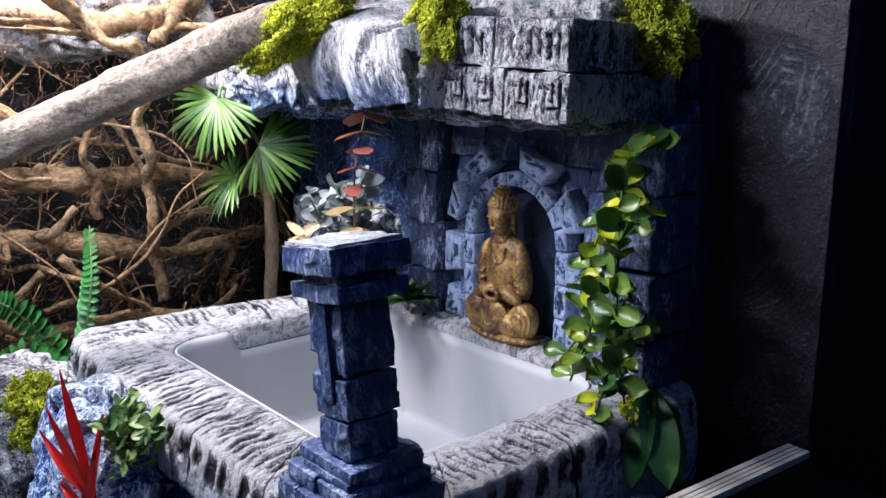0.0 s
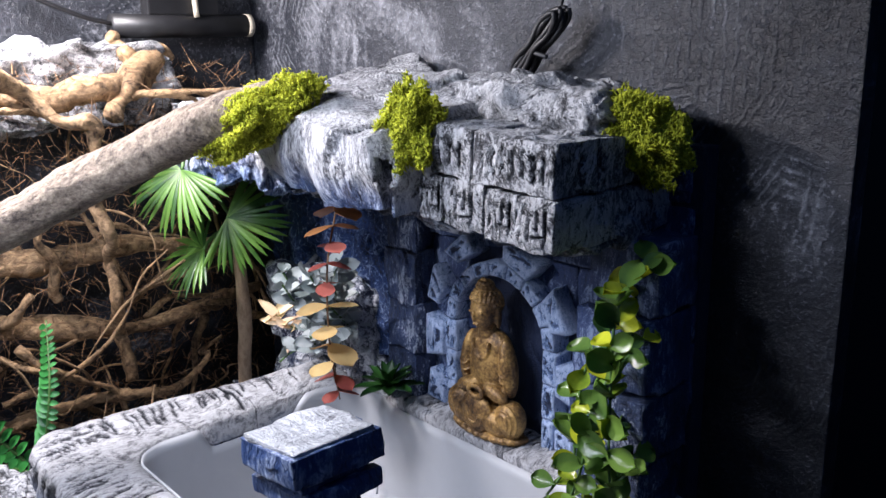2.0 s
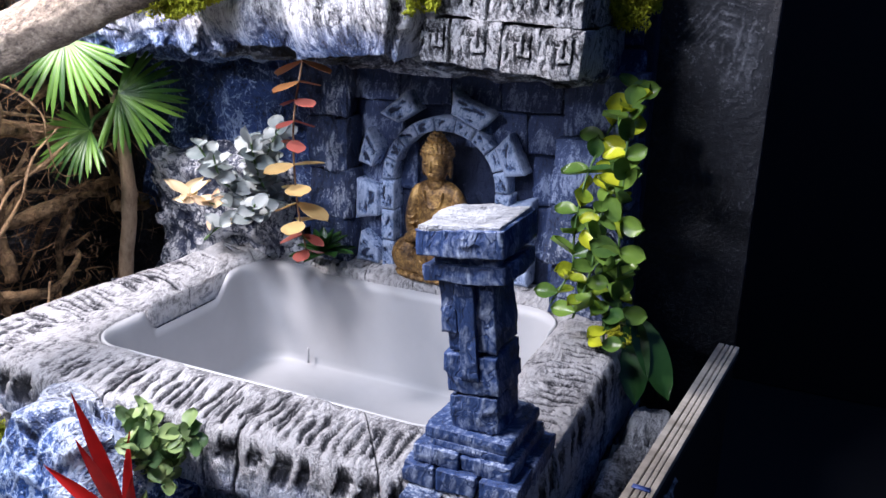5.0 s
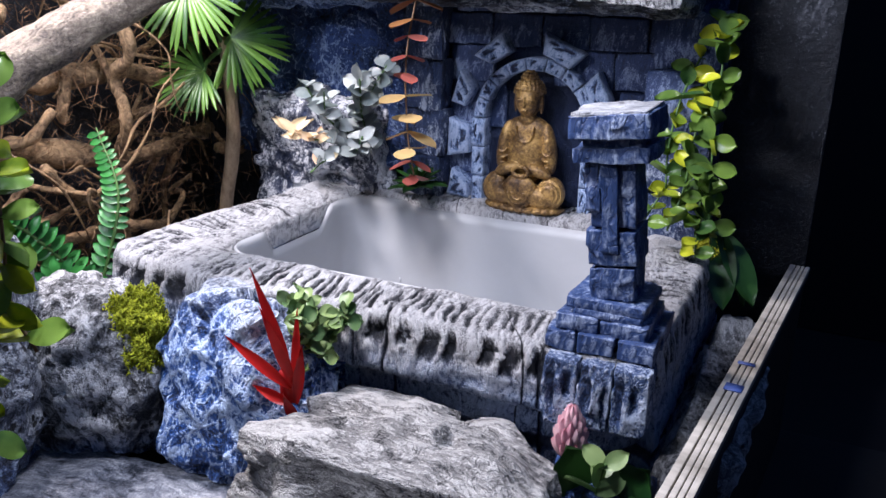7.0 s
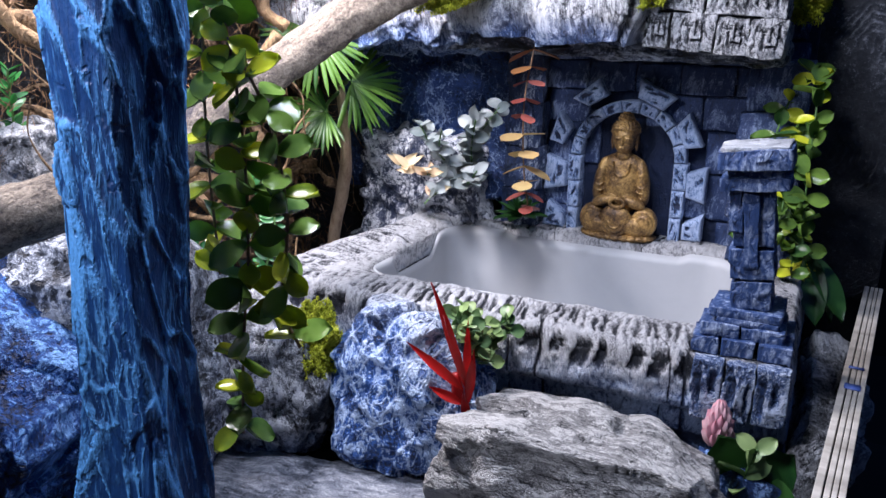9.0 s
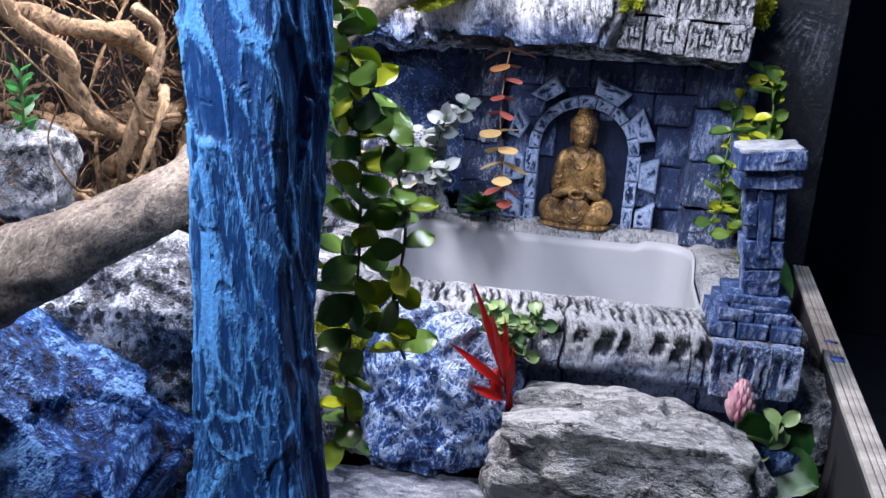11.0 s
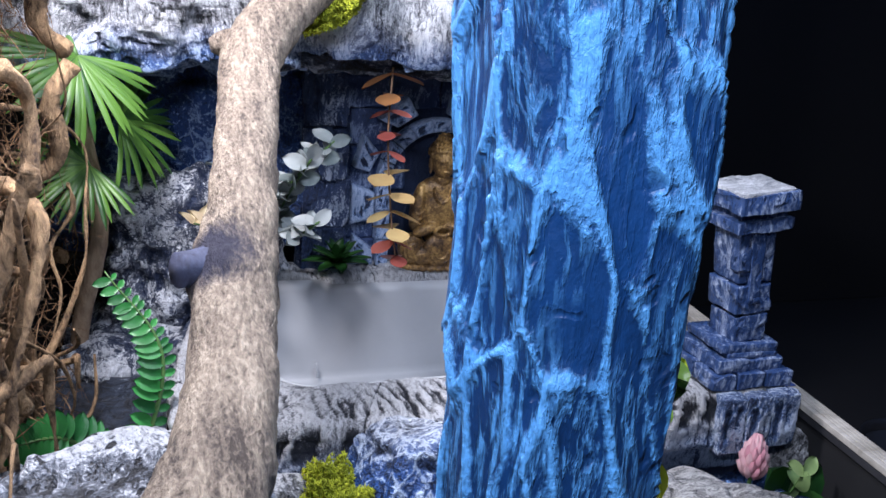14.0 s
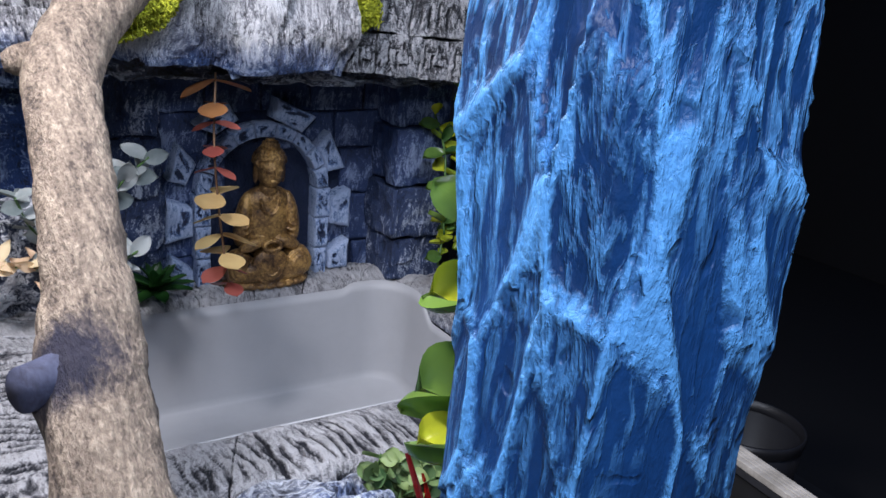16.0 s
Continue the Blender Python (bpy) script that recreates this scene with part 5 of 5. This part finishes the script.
    for k in range(5200):
        y = rng.uniform(-0.05, 0.48)
        z = rng.uniform(0.10, 0.49)
        c = Vector((rng.uniform(-0.872, -0.79), y, z)) - o
        d = Vector((rng.gauss(0, 0.6), rng.gauss(0, 1), rng.gauss(0, 1))).normalized()
        side = d.cross(Vector((0.3, 0.9, 0.2))).normalized()
        w = rng.uniform(0.0002, 0.0005)
        ln = rng.uniform(0.006, 0.026)
        bend = Vector((rng.gauss(0, 0.3), rng.gauss(0, 0.3), rng.gauss(0, 0.3) - 0.1)) * ln
        b = len(verts)
        s2 = d.cross(side)
        for u in (0, 0.5, 1):
            q = c + d * ln * u + bend * u * u
            ww = w * (1 - 0.7 * u)
            verts += [q + side * ww, q - side * ww * 0.5 + s2 * ww, q - side * ww * 0.5 - s2 * ww]
        for i in range(2):
            for j in range(3):
                kk = (j + 1) % 3
                faces.append((b + i * 3 + j, b + i * 3 + kk, b + i * 3 + 3 + kk, b + i * 3 + 3 + j))
    st = mesh_object("root_fuzz", verts, faces, rootlet_bark, root, "hair-fine brown root fuzz")
    st["kind"] = "stuff"
    return tagged(root, "tangled brown tree roots covering the back wall", "roots")


roots()

# ---- moss ----
moss_clump("moss", (-0.606, 0.366, 0.452), (0.118, 0.056, 0.042), 9500, "bright yellow-green moss cushion where the log meets the ledge", 1, (0, -30, 30))
moss_clump("moss", (-0.462, 0.396, 0.448), (0.046, 0.036, 0.066), 6500, "bright yellow-green moss cushion between the ledge's rocks", 2, (0, 18, 0))
moss_clump("moss", (-0.348, 0.484, 0.450), (0.076, 0.046, 0.046), 6500, "yellow-green moss hanging over the brick ledge's end", 3, (0, 32, 0))
moss_clump("moss", (-0.645, 0.154, 0.166), (0.046, 0.040, 0.066), 6500, "yellow-green moss cushion between the boulders", 4, (0, 12, 0))
moss_clump("moss", (-0.306, 0.440, 0.200), (0.028, 0.030, 0.022), 1600, "dark green moss under the trailing plant", 5)


# ---- plants ----
def fan_frond(parent, hub, axis, normal, size, seed, label=""):
    """A fan leaf: narrow folded blades spread round the hub in one drooping sheet."""
    rng = random.Random(seed)
    verts, faces = [], []
    blades = 24
    x = Vector(axis).normalized()
    y = Vector(normal).cross(x).normalized()
    base = Matrix((x, y, x.cross(y))).transposed()
    for k in range(blades):
        g = radians(-94 + 188 * k / (blades - 1) + rng.uniform(-3, 3))
        ln = size * (0.78 + 0.22 * math.cos(g * 0.7)) * rng.uniform(0.90, 1.06)
        wd = size * 0.042
        d = Vector((math.cos(g), math.sin(g), 0))
        s = Vector((-math.sin(g), math.cos(g), 0))
        droop = rng.uniform(0.12, 0.32)
        b = len(verts)
        for i in range(7):
            u = i / 6
            w = wd * (0.18 + 1.0 * math.sin(math.pi * min(1, u * 0.80 + 0.06)) ** 0.8) * (1 if u < 0.95 else 0.12)
            c = d * ln * u + Vector((0, 0, -droop * ln * u * u + 0.12 * ln * u))
            for e, zz in ((-1, 0.0), (0, 0.45), (1, 0.0)):
                verts.append(base @ (c + s * w * e * 0.75 + Vector((0, 0, zz * w))))
        for i in range(6):
            for j in range(2):
                a = b + i * 3 + j
                faces.append((a, a + 3, a + 4, a + 1))
    ob = mesh_object("frond", verts, faces, palm_green, parent, label)
    ob.location = hub
    return ob


def palm():
    root = empty("fan_palm", (-0.800, 0.442, 0.100))
    o = root.location

    def q(p):
        return tuple(a - b for a, b in zip(p, o))

    tube("trunk", [(*q((-0.800, 0.442, 0.095)), 0.0080), (*q((-0.796, 0.440, 0.17)), 0.0068), (*q((-0.784, 0.438, 0.22)), 0.0072), (*q((-0.776, 0.434, 0.27)), 0.0062), (*q((-0.785, 0.436, 0.345)), 0.005)], palm_bark, root, "brown bark stem", sides=14, steps=8, rough=0.12)
    for hub, axis, normal, size, seed in (((-0.780, 0.384, 0.393), (-0.05, -0.55, -0.80), (0.40, -0.75, 0.45), 0.063, 1),
                                          ((-0.757, 0.414, 0.346), (0.66, 0.48, -0.30), (0.30, -0.80, 0.52), 0.058, 2),
                                          ((-0.778, 0.398, 0.315), (-0.72, -0.55, -0.36), (0.15, -0.72, 0.66), 0.053, 3)):
        tube("stalk", [(*q((-0.784, 0.436, 0.335)), 0.0022), (*q((hub[0] - 0.006, hub[1] + 0.012, hub[2] + 0.008)), 0.002), (*q(hub), 0.0016)], stem_green, root, sides=8)
        fan_frond(root, q(hub), axis, normal, size, seed)
    return tagged(root, "green plastic fan palm with a brown stem", "palm")


palm()


def face_leaf(c, d, n, scale=1.0):
    """A leaf's pose at c along d, its upper side towards n."""
    x = Vector(d).normalized()
    y = Vector(n).cross(x).normalized()
    z = x.cross(y)
    m = Matrix((x, y, z)).transposed().to_4x4()
    return Matrix.Translation(c) @ m @ Matrix.Scale(scale, 4)


def fern():
    root = empty("sword_fern", (-0.747, 0.220, 0.156))
    o = root.location
    leaflet = leaf_mesh("leaflet", 0.0145, 0.0078, fern_green, 0.3, 0.25, 1.0)
    rng = random.Random(3)
    for tip, mid, n in (((-0.757, 0.243, 0.286), (-0.727, 0.230, 0.235), 19), ((-0.800, 0.160, 0.225), (-0.772, 0.180, 0.215), 17), ((-0.735, 0.150, 0.185), (-0.738, 0.178, 0.185), 10)):
        pts = [(0, 0, 0, 0.0016), (mid[0] - o.x, mid[1] - o.y, mid[2] - o.z, 0.0012), (tip[0] - o.x, tip[1] - o.y, tip[2] - o.z, 0.0005)]
        frond = tube("frond", pts, stem_green, root, sides=7, steps=10)
        line = spline(pts, 30)
        for k in range(n):
            u = 0.12 + 0.88 * k / n
            i = min(int(u * (len(line) - 1)), len(line) - 2)
            c = Vector(line[i][:3])
            t = (Vector(line[i + 1][:3]) - c).normalized()
            out = t.cross(Vector((0.45, -0.85, 0.3))).normalized()
            turned = n == 19 and (1 if out.x > 0 else -1)
            for s in (-1, 1):
                d = (out * s + t * 0.35).normalized()
                m = face_leaf(c, d, (0.35, -0.80, 0.48), (1.10 - 0.75 * max(0, u - 0.40)) * rng.uniform(0.9, 1.08) * (0.60 if s * turned > 0 else 1.0))
                shared("leaflet", leaflet, frond, m)
    return tagged(root, "green plastic sword fern growing beside the planter", "fern")


fern()


def sprig(root, pts, meshes, spacing, scale=1.0, seed=0, pairs=True, pitch=(0, 30), stem=None, radius=0.0009, names="leaf"):
    """A stem with leaves set along it in turning pairs."""
    rng = random.Random(seed)
    o = root.location
    rel = [(p[0] - o.x, p[1] - o.y, p[2] - o.z, radius) for p in pts]
    tube("stem", rel, stem or stem_green, root, sides=6, steps=8)
    line = spline(rel, 24)
    d = 0.0
    turn = rng.uniform(0, 360)
    nxt = 0.0
    total = sum(math.dist(a[:3], b[:3]) for a, b in zip(line, line[1:]))
    for a, b in zip(line, line[1:]):
        d += math.dist(a[:3], b[:3])
        if d >= nxt:
            nxt += spacing
            turn += 90 if pairs else 137
            for s in ((0, 180) if pairs else (0,)):
                me = meshes[min(len(meshes) - 1, int(len(meshes) * d / total))] if isinstance(meshes, list) else rng.choice(meshes)
                g = radians(turn + s + rng.uniform(-20, 20))
                e = radians(rng.uniform(*pitch))
                way = Vector((math.cos(g) * math.cos(e), math.sin(g) * math.cos(e), math.sin(e)))
                nrm = Vector((0.25 + rng.gauss(0, 0.45), -0.75 + rng.gauss(0, 0.5), 0.75 + rng.gauss(0, 0.4)))
                if nrm.cross(way).length < 0.2:
                    nrm += Vector((0.3, 0.1, 0.9))
                m = face_leaf(Vector(b[:3]), way, nrm, scale * rng.uniform(0.78, 1.12))
                shared(names, me, root, m)


def trailing_vine():
    """The near vine beside the blue column."""
    root = empty("trailing_vine", (-0.582, -0.005, 0.45))
    a = leaf_mesh("leaf", 0.0185, 0.0130, vine_green, 0.50, 0.12, 0.8, 0.0016)
    b = leaf_mesh("leaf", 0.0220, 0.0155, vine_dark, 0.40, 0.10, 0.8, 0.0030)
    pool = (a, b, b, a, b)
    sprig(root, [(-0.590, -0.010, 0.47), (-0.588, -0.002, 0.41), (-0.578, -0.004, 0.35), (-0.577, -0.004, 0.29), (-0.581, -0.006, 0.235), (-0.581, -0.009, 0.183)], pool, 0.0105, 1.0, 5, True, (-45, 45), stem_brown)
    sprig(root, [(-0.585, -0.004, 0.40), (-0.566, 0.002, 0.36), (-0.553, -0.002, 0.31), (-0.560, 0.002, 0.26), (-0.552, 0.006, 0.235)], pool, 0.0105, 1.0, 6, True, (-45, 45), stem_brown)
    sprig(root, [(-0.590, -0.006, 0.46), (-0.606, 0.004, 0.42), (-0.610, 0.006, 0.36), (-0.606, 0.004, 0.31), (-0.603, 0.004, 0.27)], pool, 0.012, 0.95, 7, True, (-45, 45), stem_brown)
    return tagged(root, "green and yellow plastic vine hanging beside the blue column", "vine")


trailing_vine()


def wall_vine():
    root = empty("hanging_plant", (-0.316, 0.428, 0.38))
    a = leaf_mesh("leaf", 0.0185, 0.0132, vine_green, 0.55, 0.15, 0.8, 0.0010)
    b = leaf_mesh("leaf", 0.0195, 0.0142, vine_dark, 0.50, 0.15, 0.8, 0.0010)
    sprig(root, [(-0.318, 0.462, 0.375), (-0.312, 0.420, 0.360), (-0.311, 0.414, 0.30), (-0.309, 0.414, 0.25), (-0.304, 0.418, 0.212)], (a, b, b, b), 0.0112, 1.0, 8, True, (-10, 60))
    sprig(root, [(-0.318, 0.455, 0.33), (-0.325, 0.420, 0.300), (-0.328, 0.410, 0.255), (-0.336, 0.402, 0.222)], (a, b, b, b), 0.0112, 0.95, 9, True, (-10, 60))
    sprig(root, [(-0.330, 0.450, 0.270), (-0.345, 0.425, 0.248), (-0.356, 0.412, 0.226)], (a, b), 0.011, 0.8, 10, True, (-10, 45))
    sprig(root, [(-0.318, 0.45, 0.255), (-0.316, 0.415, 0.228), (-0.312, 0.400, 0.204)], (a, b, b), 0.010, 1.0, 11, True, (-10, 45))
    sprig(root, [(-0.335, 0.470, 0.350), (-0.342, 0.436, 0.318), (-0.346, 0.428, 0.280), (-0.344, 0.424, 0.250)], (b, b, a), 0.0150, 1.0, 61, True, (-10, 60))
    big = leaf_mesh("broad_leaf", 0.062, 0.024, leaf_dark, 0.25, 0.25, 1.0)
    for yaw, pit in ((-40, -38), (-75, -45), (-10, -55)):
        shared("broad_leaf", big, root, leaf_pose(Vector((-0.300, 0.440, 0.215)) - root.location, yaw, pit, 15), "broad dark green leaf")
    return tagged(root, "green plastic plant hanging down the end wall", "plant")


wall_vine()


def frosted_plant():
    root = empty("frosted_plant", (-0.640, 0.455, 0.255))
    f = leaf_mesh("leaf", 0.0195, 0.0130, frost, 0.35, 0.25, 1.0)
    p = leaf_mesh("leaf", 0.0215, 0.0105, peach, 0.35, 0.2, 1.3)
    sprig(root, [(-0.640, 0.470, 0.250), (-0.630, 0.438, 0.284), (-0.616, 0.412, 0.318)], (f,), 0.0092, 1.0, 12, True, (0, 50))
    sprig(root, [(-0.640, 0.465, 0.250), (-0.660, 0.430, 0.275), (-0.650, 0.405, 0.305)], (f,), 0.0092, 1.0, 13, True, (0, 50))
    sprig(root, [(-0.640, 0.460, 0.250), (-0.672, 0.425, 0.256), (-0.708, 0.428, 0.262)], [f, f, p, p], 0.0055, 1.0, 14, True, (0, 50))
    sprig(root, [(-0.645, 0.462, 0.262), (-0.622, 0.440, 0.300), (-0.596, 0.425, 0.330)], (f,), 0.0088, 1.0, 18, True, (0, 50))
    sprig(root, [(-0.650, 0.462, 0.255), (-0.672, 0.438, 0.280), (-0.682, 0.425, 0.306)], (f,), 0.0088, 0.9, 19, True, (0, 50))
    sprig(root, [(-0.640, 0.460, 0.250), (-0.628, 0.425, 0.250), (-0.610, 0.405, 0.268)], (f,), 0.0092, 1.0, 15, True, (0, 50))
    sprig(root, [(-0.650, 0.460, 0.245), (-0.660, 0.420, 0.238), (-0.668, 0.408, 0.228)], (f, f, p), 0.010, 0.9, 16, True, (0, 50))
    return tagged(root, "frosted white plastic eucalyptus with peach-coloured tips", "plant")


frosted_plant()


def eucalyptus_string():
    root = empty("hanging_eucalyptus", (-0.556, 0.392, 0.39))
    o = root.location
    line = [(-0.556, 0.402, 0.392, 0.0008), (-0.560, 0.392, 0.34, 0.0008), (-0.556, 0.388, 0.28, 0.0008), (-0.549, 0.390, 0.236, 0.0006)]
    tube("stem", [(a - o.x, b - o.y, c - o.z, r) for a, b, c, r in line], stem_brown, root, sides=6, steps=8)
    rng = random.Random(9)
    red = leaf_mesh("disc_leaf", 0.0180, 0.0165, rust_red, 0.1, 0.15, 0.75)
    au = leaf_mesh("disc_leaf", 0.0250, 0.0220, rust_gold, 0.1, 0.12, 0.75)
    brown = leaf_mesh("disc_leaf", 0.0235, 0.0200, rust_brown, 0.1, 0.15, 0.75)
    pts = spline([(a - o.x, b - o.y, c - o.z, r) for a, b, c, r in line], 20)
    n = 11
    for k in range(n):
        c = Vector(pts[int((k + 0.5) / n * (len(pts) - 1))][:3])
        me = brown if k < 2 else red if k < 5 or k > 8 else au
        yaw = k * 80 + rng.uniform(-15, 15)
        for s in (0, 180):
            shared("disc_leaf", me, root, leaf_pose(c, yaw + s, rng.uniform(-20, 10), rng.uniform(-8, 8), rng.uniform(0.85, 1.15)))
    return tagged(root, "hanging string of brown, red and gold round plastic leaves", "plant")


eucalyptus_string()


def rosette(name, loc, mesh, count, rings, label, category, seed, scale=1.0):
    root = empty(name, loc)
    rng = random.Random(seed)
    for r in range(rings):
        for k in range(count - r):
            shared("leaf", mesh, root, leaf_pose(Vector((0, 0, 0.001 * r)), 360 * k / (count - r) + r * 31 + rng.uniform(-10, 10), 15 + 26 * r + rng.uniform(-6, 6), 0, scale * (1 - 0.14 * r)))
    return tagged(root, label, category)


rosette("small_rosette", (-0.584, 0.466, 0.212), leaf_mesh("leaf", 0.031, 0.0120, leaf_dark, 0.3, 0.2, 1.0), 8, 3, "small dark green plastic rosette on the pool's ledge", "plant", 17)


def red_plant():
    root = empty("red_spike_plant", (-0.517, 0.158, 0.125))
    o = root.location
    for k, (foot, tip, w) in enumerate((((-0.520, 0.152, 0.165), (-0.537, 0.146, 0.236), 0.0110), ((-0.517, 0.150, 0.160), (-0.521, 0.132, 0.219), 0.0100), ((-0.518, 0.148, 0.160), (-0.550, 0.134, 0.194), 0.0110),
                                        ((-0.517, 0.146, 0.150), (-0.535, 0.140, 0.161), 0.0105), ((-0.515, 0.149, 0.150), (-0.507, 0.154, 0.189), 0.0105), ((-0.514, 0.147, 0.140), (-0.505, 0.130, 0.166), 0.0100),
                                        ((-0.516, 0.150, 0.155), (-0.516, 0.163, 0.208), 0.0090))):
        foot, tip = Vector(foot) + Vector((0.006, 0, 0)), Vector(tip)
        w *= 0.85
        me = leaf_mesh("spike_leaf", (tip - foot).length, w, red_leaf, 0.45, 0.03, 1.5, 0.0010)
        shared("spike_leaf", me, root, face_leaf(foot - o, tip - foot, (0.80 - 0.1 * k, -0.55, 0.25)))
    tube("stem", [(0.002, 0, -0.012, 0.005), (0.001, -0.006, 0.02, 0.0055), (-0.002, -0.007, 0.045, 0.003)], red_leaf, root, sides=8)
    return tagged(root, "bright red spiky plastic bromeliad", "plant")


red_plant()


def bush():
    root = empty("small_bush", (-0.532, 0.196, 0.150))
    a = leaf_mesh("leaf", 0.0125, 0.0108, bush_green, 0.35, 0.1, 0.75)
    rng = random.Random(21)
    for k in range(18):
        g = rng.uniform(0, 6.28)
        r = rng.uniform(0.005, 0.038)
        h = rng.uniform(-0.002, 0.064)
        tip = (-0.522 + r * math.cos(g), 0.186 - abs(r * math.sin(g)) * 0.8, 0.150 + h)
        sprig(root, [(-0.532, 0.196, 0.148), ((-0.531 + tip[0]) / 2, (0.194 + tip[1]) / 2, (0.155 + tip[2]) / 2 + 0.004), tip], (a,), 0.0075, 1.0, 30 + k, True, (0, 45), radius=0.0006)
    return tagged(root, "pale green plastic jade bush growing over the planter's wall", "bush")


bush()


def pink_flower():
    root = empty("pink_flower", (-0.342, 0.181, 0.138))
    petal = leaf_mesh("petal", 0.0140, 0.0095, pink_petal, 0.6, -0.30, 1.2)
    for r in range(6):
        out = 0.0040 + 0.0030 * math.sin(math.pi * (r + 1) / 6.5)
        for k in range(7):
            g = radians(360 / 7 * k + 26 * r)
            shared("petal", petal, root, leaf_pose(Vector((0.86 * out * math.cos(g), 0.86 * out * math.sin(g), 0.004 + 0.0040 * r)), math.degrees(g), 44 + 7 * r, 0, 0.92))
    tube("stem", [(0, 0, -0.02, 0.0015), (0, 0, 0.014, 0.0015)], stem_green, root, sides=7)
    return tagged(root, "pink plastic flower bud beside the boulder", "flower")


pink_flower()


def corner_plant():
    root = empty("corner_plant", (-0.322, 0.176, 0.110))
    big = leaf_mesh("broad_leaf", 0.050, 0.040, leaf_dark, 0.2, 0.2, 0.9)
    pale = leaf_mesh("leaf", 0.018, 0.012, bush_green, 0.3, 0.2, 0.9)
    for d in ((-0.3, -0.4, 0.75), (0.45, -0.3, 0.6), (0.1, -0.7, -0.3), (0.5, -0.5, 0.0)):
        shared("broad_leaf", big, root, face_leaf(Vector((0, 0.004, 0.008)), d, (0.1, -0.9, 0.35), 0.9), "broad dark green leaf")
    sprig(root, [(-0.322, 0.176, 0.112), (-0.321, 0.166, 0.135), (-0.316, 0.160, 0.156)], (pale,), 0.011, 1.0, 51, True, (0, 50), radius=0.0007)
    return tagged(root, "dark and pale green plastic plant in the corner by the track", "plant")


corner_plant()


def back_plant():
    root = empty("spiky_green_plant", (-0.812, 0.050, 0.325))
    a = leaf_mesh("needle_leaf", 0.015, 0.0042, fern_green, 0.3, 0.1, 1.0)
    sprig(root, [(-0.812, 0.050, 0.325), (-0.810, 0.048, 0.350), (-0.808, 0.046, 0.372)], (a,), 0.0045, 1.0, 52, True, (15, 60))
    return tagged(root, "small spiky green plastic plant on a stone", "plant")


back_plant()


# ---- fittings ----
def lamp_tube():
    root = empty("black_tube_fitting", (-0.862, 0.44, 0.522))
    o = root.location
    y0, y1, x, z = 0.365, 0.512, -0.862, 0.524
    tube("tube", [(0, y0 - o.y, z - o.z, 0.0115), (0, y1 - 0.006 - o.y, z - o.z, 0.0115)], black_plastic, root, sides=28, steps=2)
    tube("end_cap", [(0, y1 - 0.006 - o.y, z - o.z, 0.0118), (0, y1 - o.y, z - o.z, 0.0118)], cream_plastic, root, "cream end cap", sides=28, steps=2)
    box("bracket", (-0.012, 0.40 - o.y, 0.012), (0.006, 0.475 - o.y, 0.085), black_plastic, root, 0.002)
    tube("strap", [(0.010, 0.448 - o.y, 0.010, 0.003), (0.010, 0.446 - o.y, 0.045, 0.003)], cream_plastic, root, "cream strap", sides=8)
    tube("cord", [(0, y0 - o.y + 0.002, 0.004, 0.0022), (0, y0 - o.y - 0.03, 0.012, 0.0022), (0, y0 - o.y - 0.08, 0.035, 0.0022), (0, y0 - o.y - 0.14, 0.08, 0.0022)], black_plastic, root, sides=8, steps=6)
    return tagged(root, "black tube fitting with a cream end cap on the back wall", "fitting")


lamp_tube()


def beaker():
    n = 40
    root = empty("plastic_beaker", (-0.134, 0.229, 0.0))
    for name, prof in (("body", [(0.030, 0.0), (0.040, 0.002), (0.047, 0.106), (0.0455, 0.106), (0.038, 0.006), (0.002, 0.005)]), ("rim", [(0.0475, 0.1062), (0.049, 0.112), (0.048, 0.117), (0.046, 0.117), (0.0455, 0.1064)])):
        verts, faces = [], []
        for r, z in prof:
            for k in range(n):
                g = 2 * math.pi * k / n
                verts.append((r * math.cos(g), r * math.sin(g), z))
        for a in range(len(prof) - 1):
            for k in range(n):
                j = (k + 1) % n
                faces.append((a * n + k, a * n + j, (a + 1) * n + j, (a + 1) * n + k))
        mesh_object(name, verts, faces, smoky_plastic, root)
    return tagged(root, "smoky grey plastic beaker standing on the shelf outside the vivarium", "beaker")


beaker()


def cable_bundle():
    root = empty("coiled_cable", (-0.462, 0.512, 0.477))
    rng = random.Random(5)
    for k in range(9):
        w = 0.004 + 0.014 * rng.random()
        l = 0.066 + 0.014 * rng.random()
        pts = []
        for i in range(13):
            g = 2 * math.pi * i / 12
            u, v = math.cos(g), math.sin(g)
            pinch = 0.35 + 0.65 * abs(u) ** 0.7
            a = 0.5 * l * u
            b = w * v * pinch
            pts.append((0.012 + 0.62 * a + 0.6 * b + rng.uniform(-0.001, 0.001), -0.004 - 0.0012 * k + rng.uniform(-0.001, 0.001), 0.024 + 0.66 * a - 0.6 * b, 0.0019))
        tube("loop", pts, black_plastic, root, sides=7, steps=5)
    tube("tie", [(0.011, -0.012, 0.020, 0.0016), (0.018, -0.013, 0.019, 0.0016), (0.025, -0.012, 0.017, 0.0016)], groove_dark, root, sides=7)
    tube("lead", [(0.030, -0.006, 0.045, 0.0014), (0.033, 0.004, 0.09, 0.0014), (0.033, 0.010, 0.20, 0.0014)], black_plastic, root, sides=7, steps=6)
    return tagged(root, "black cable tied in a bundle on the ledge", "cable")


cable_bundle()
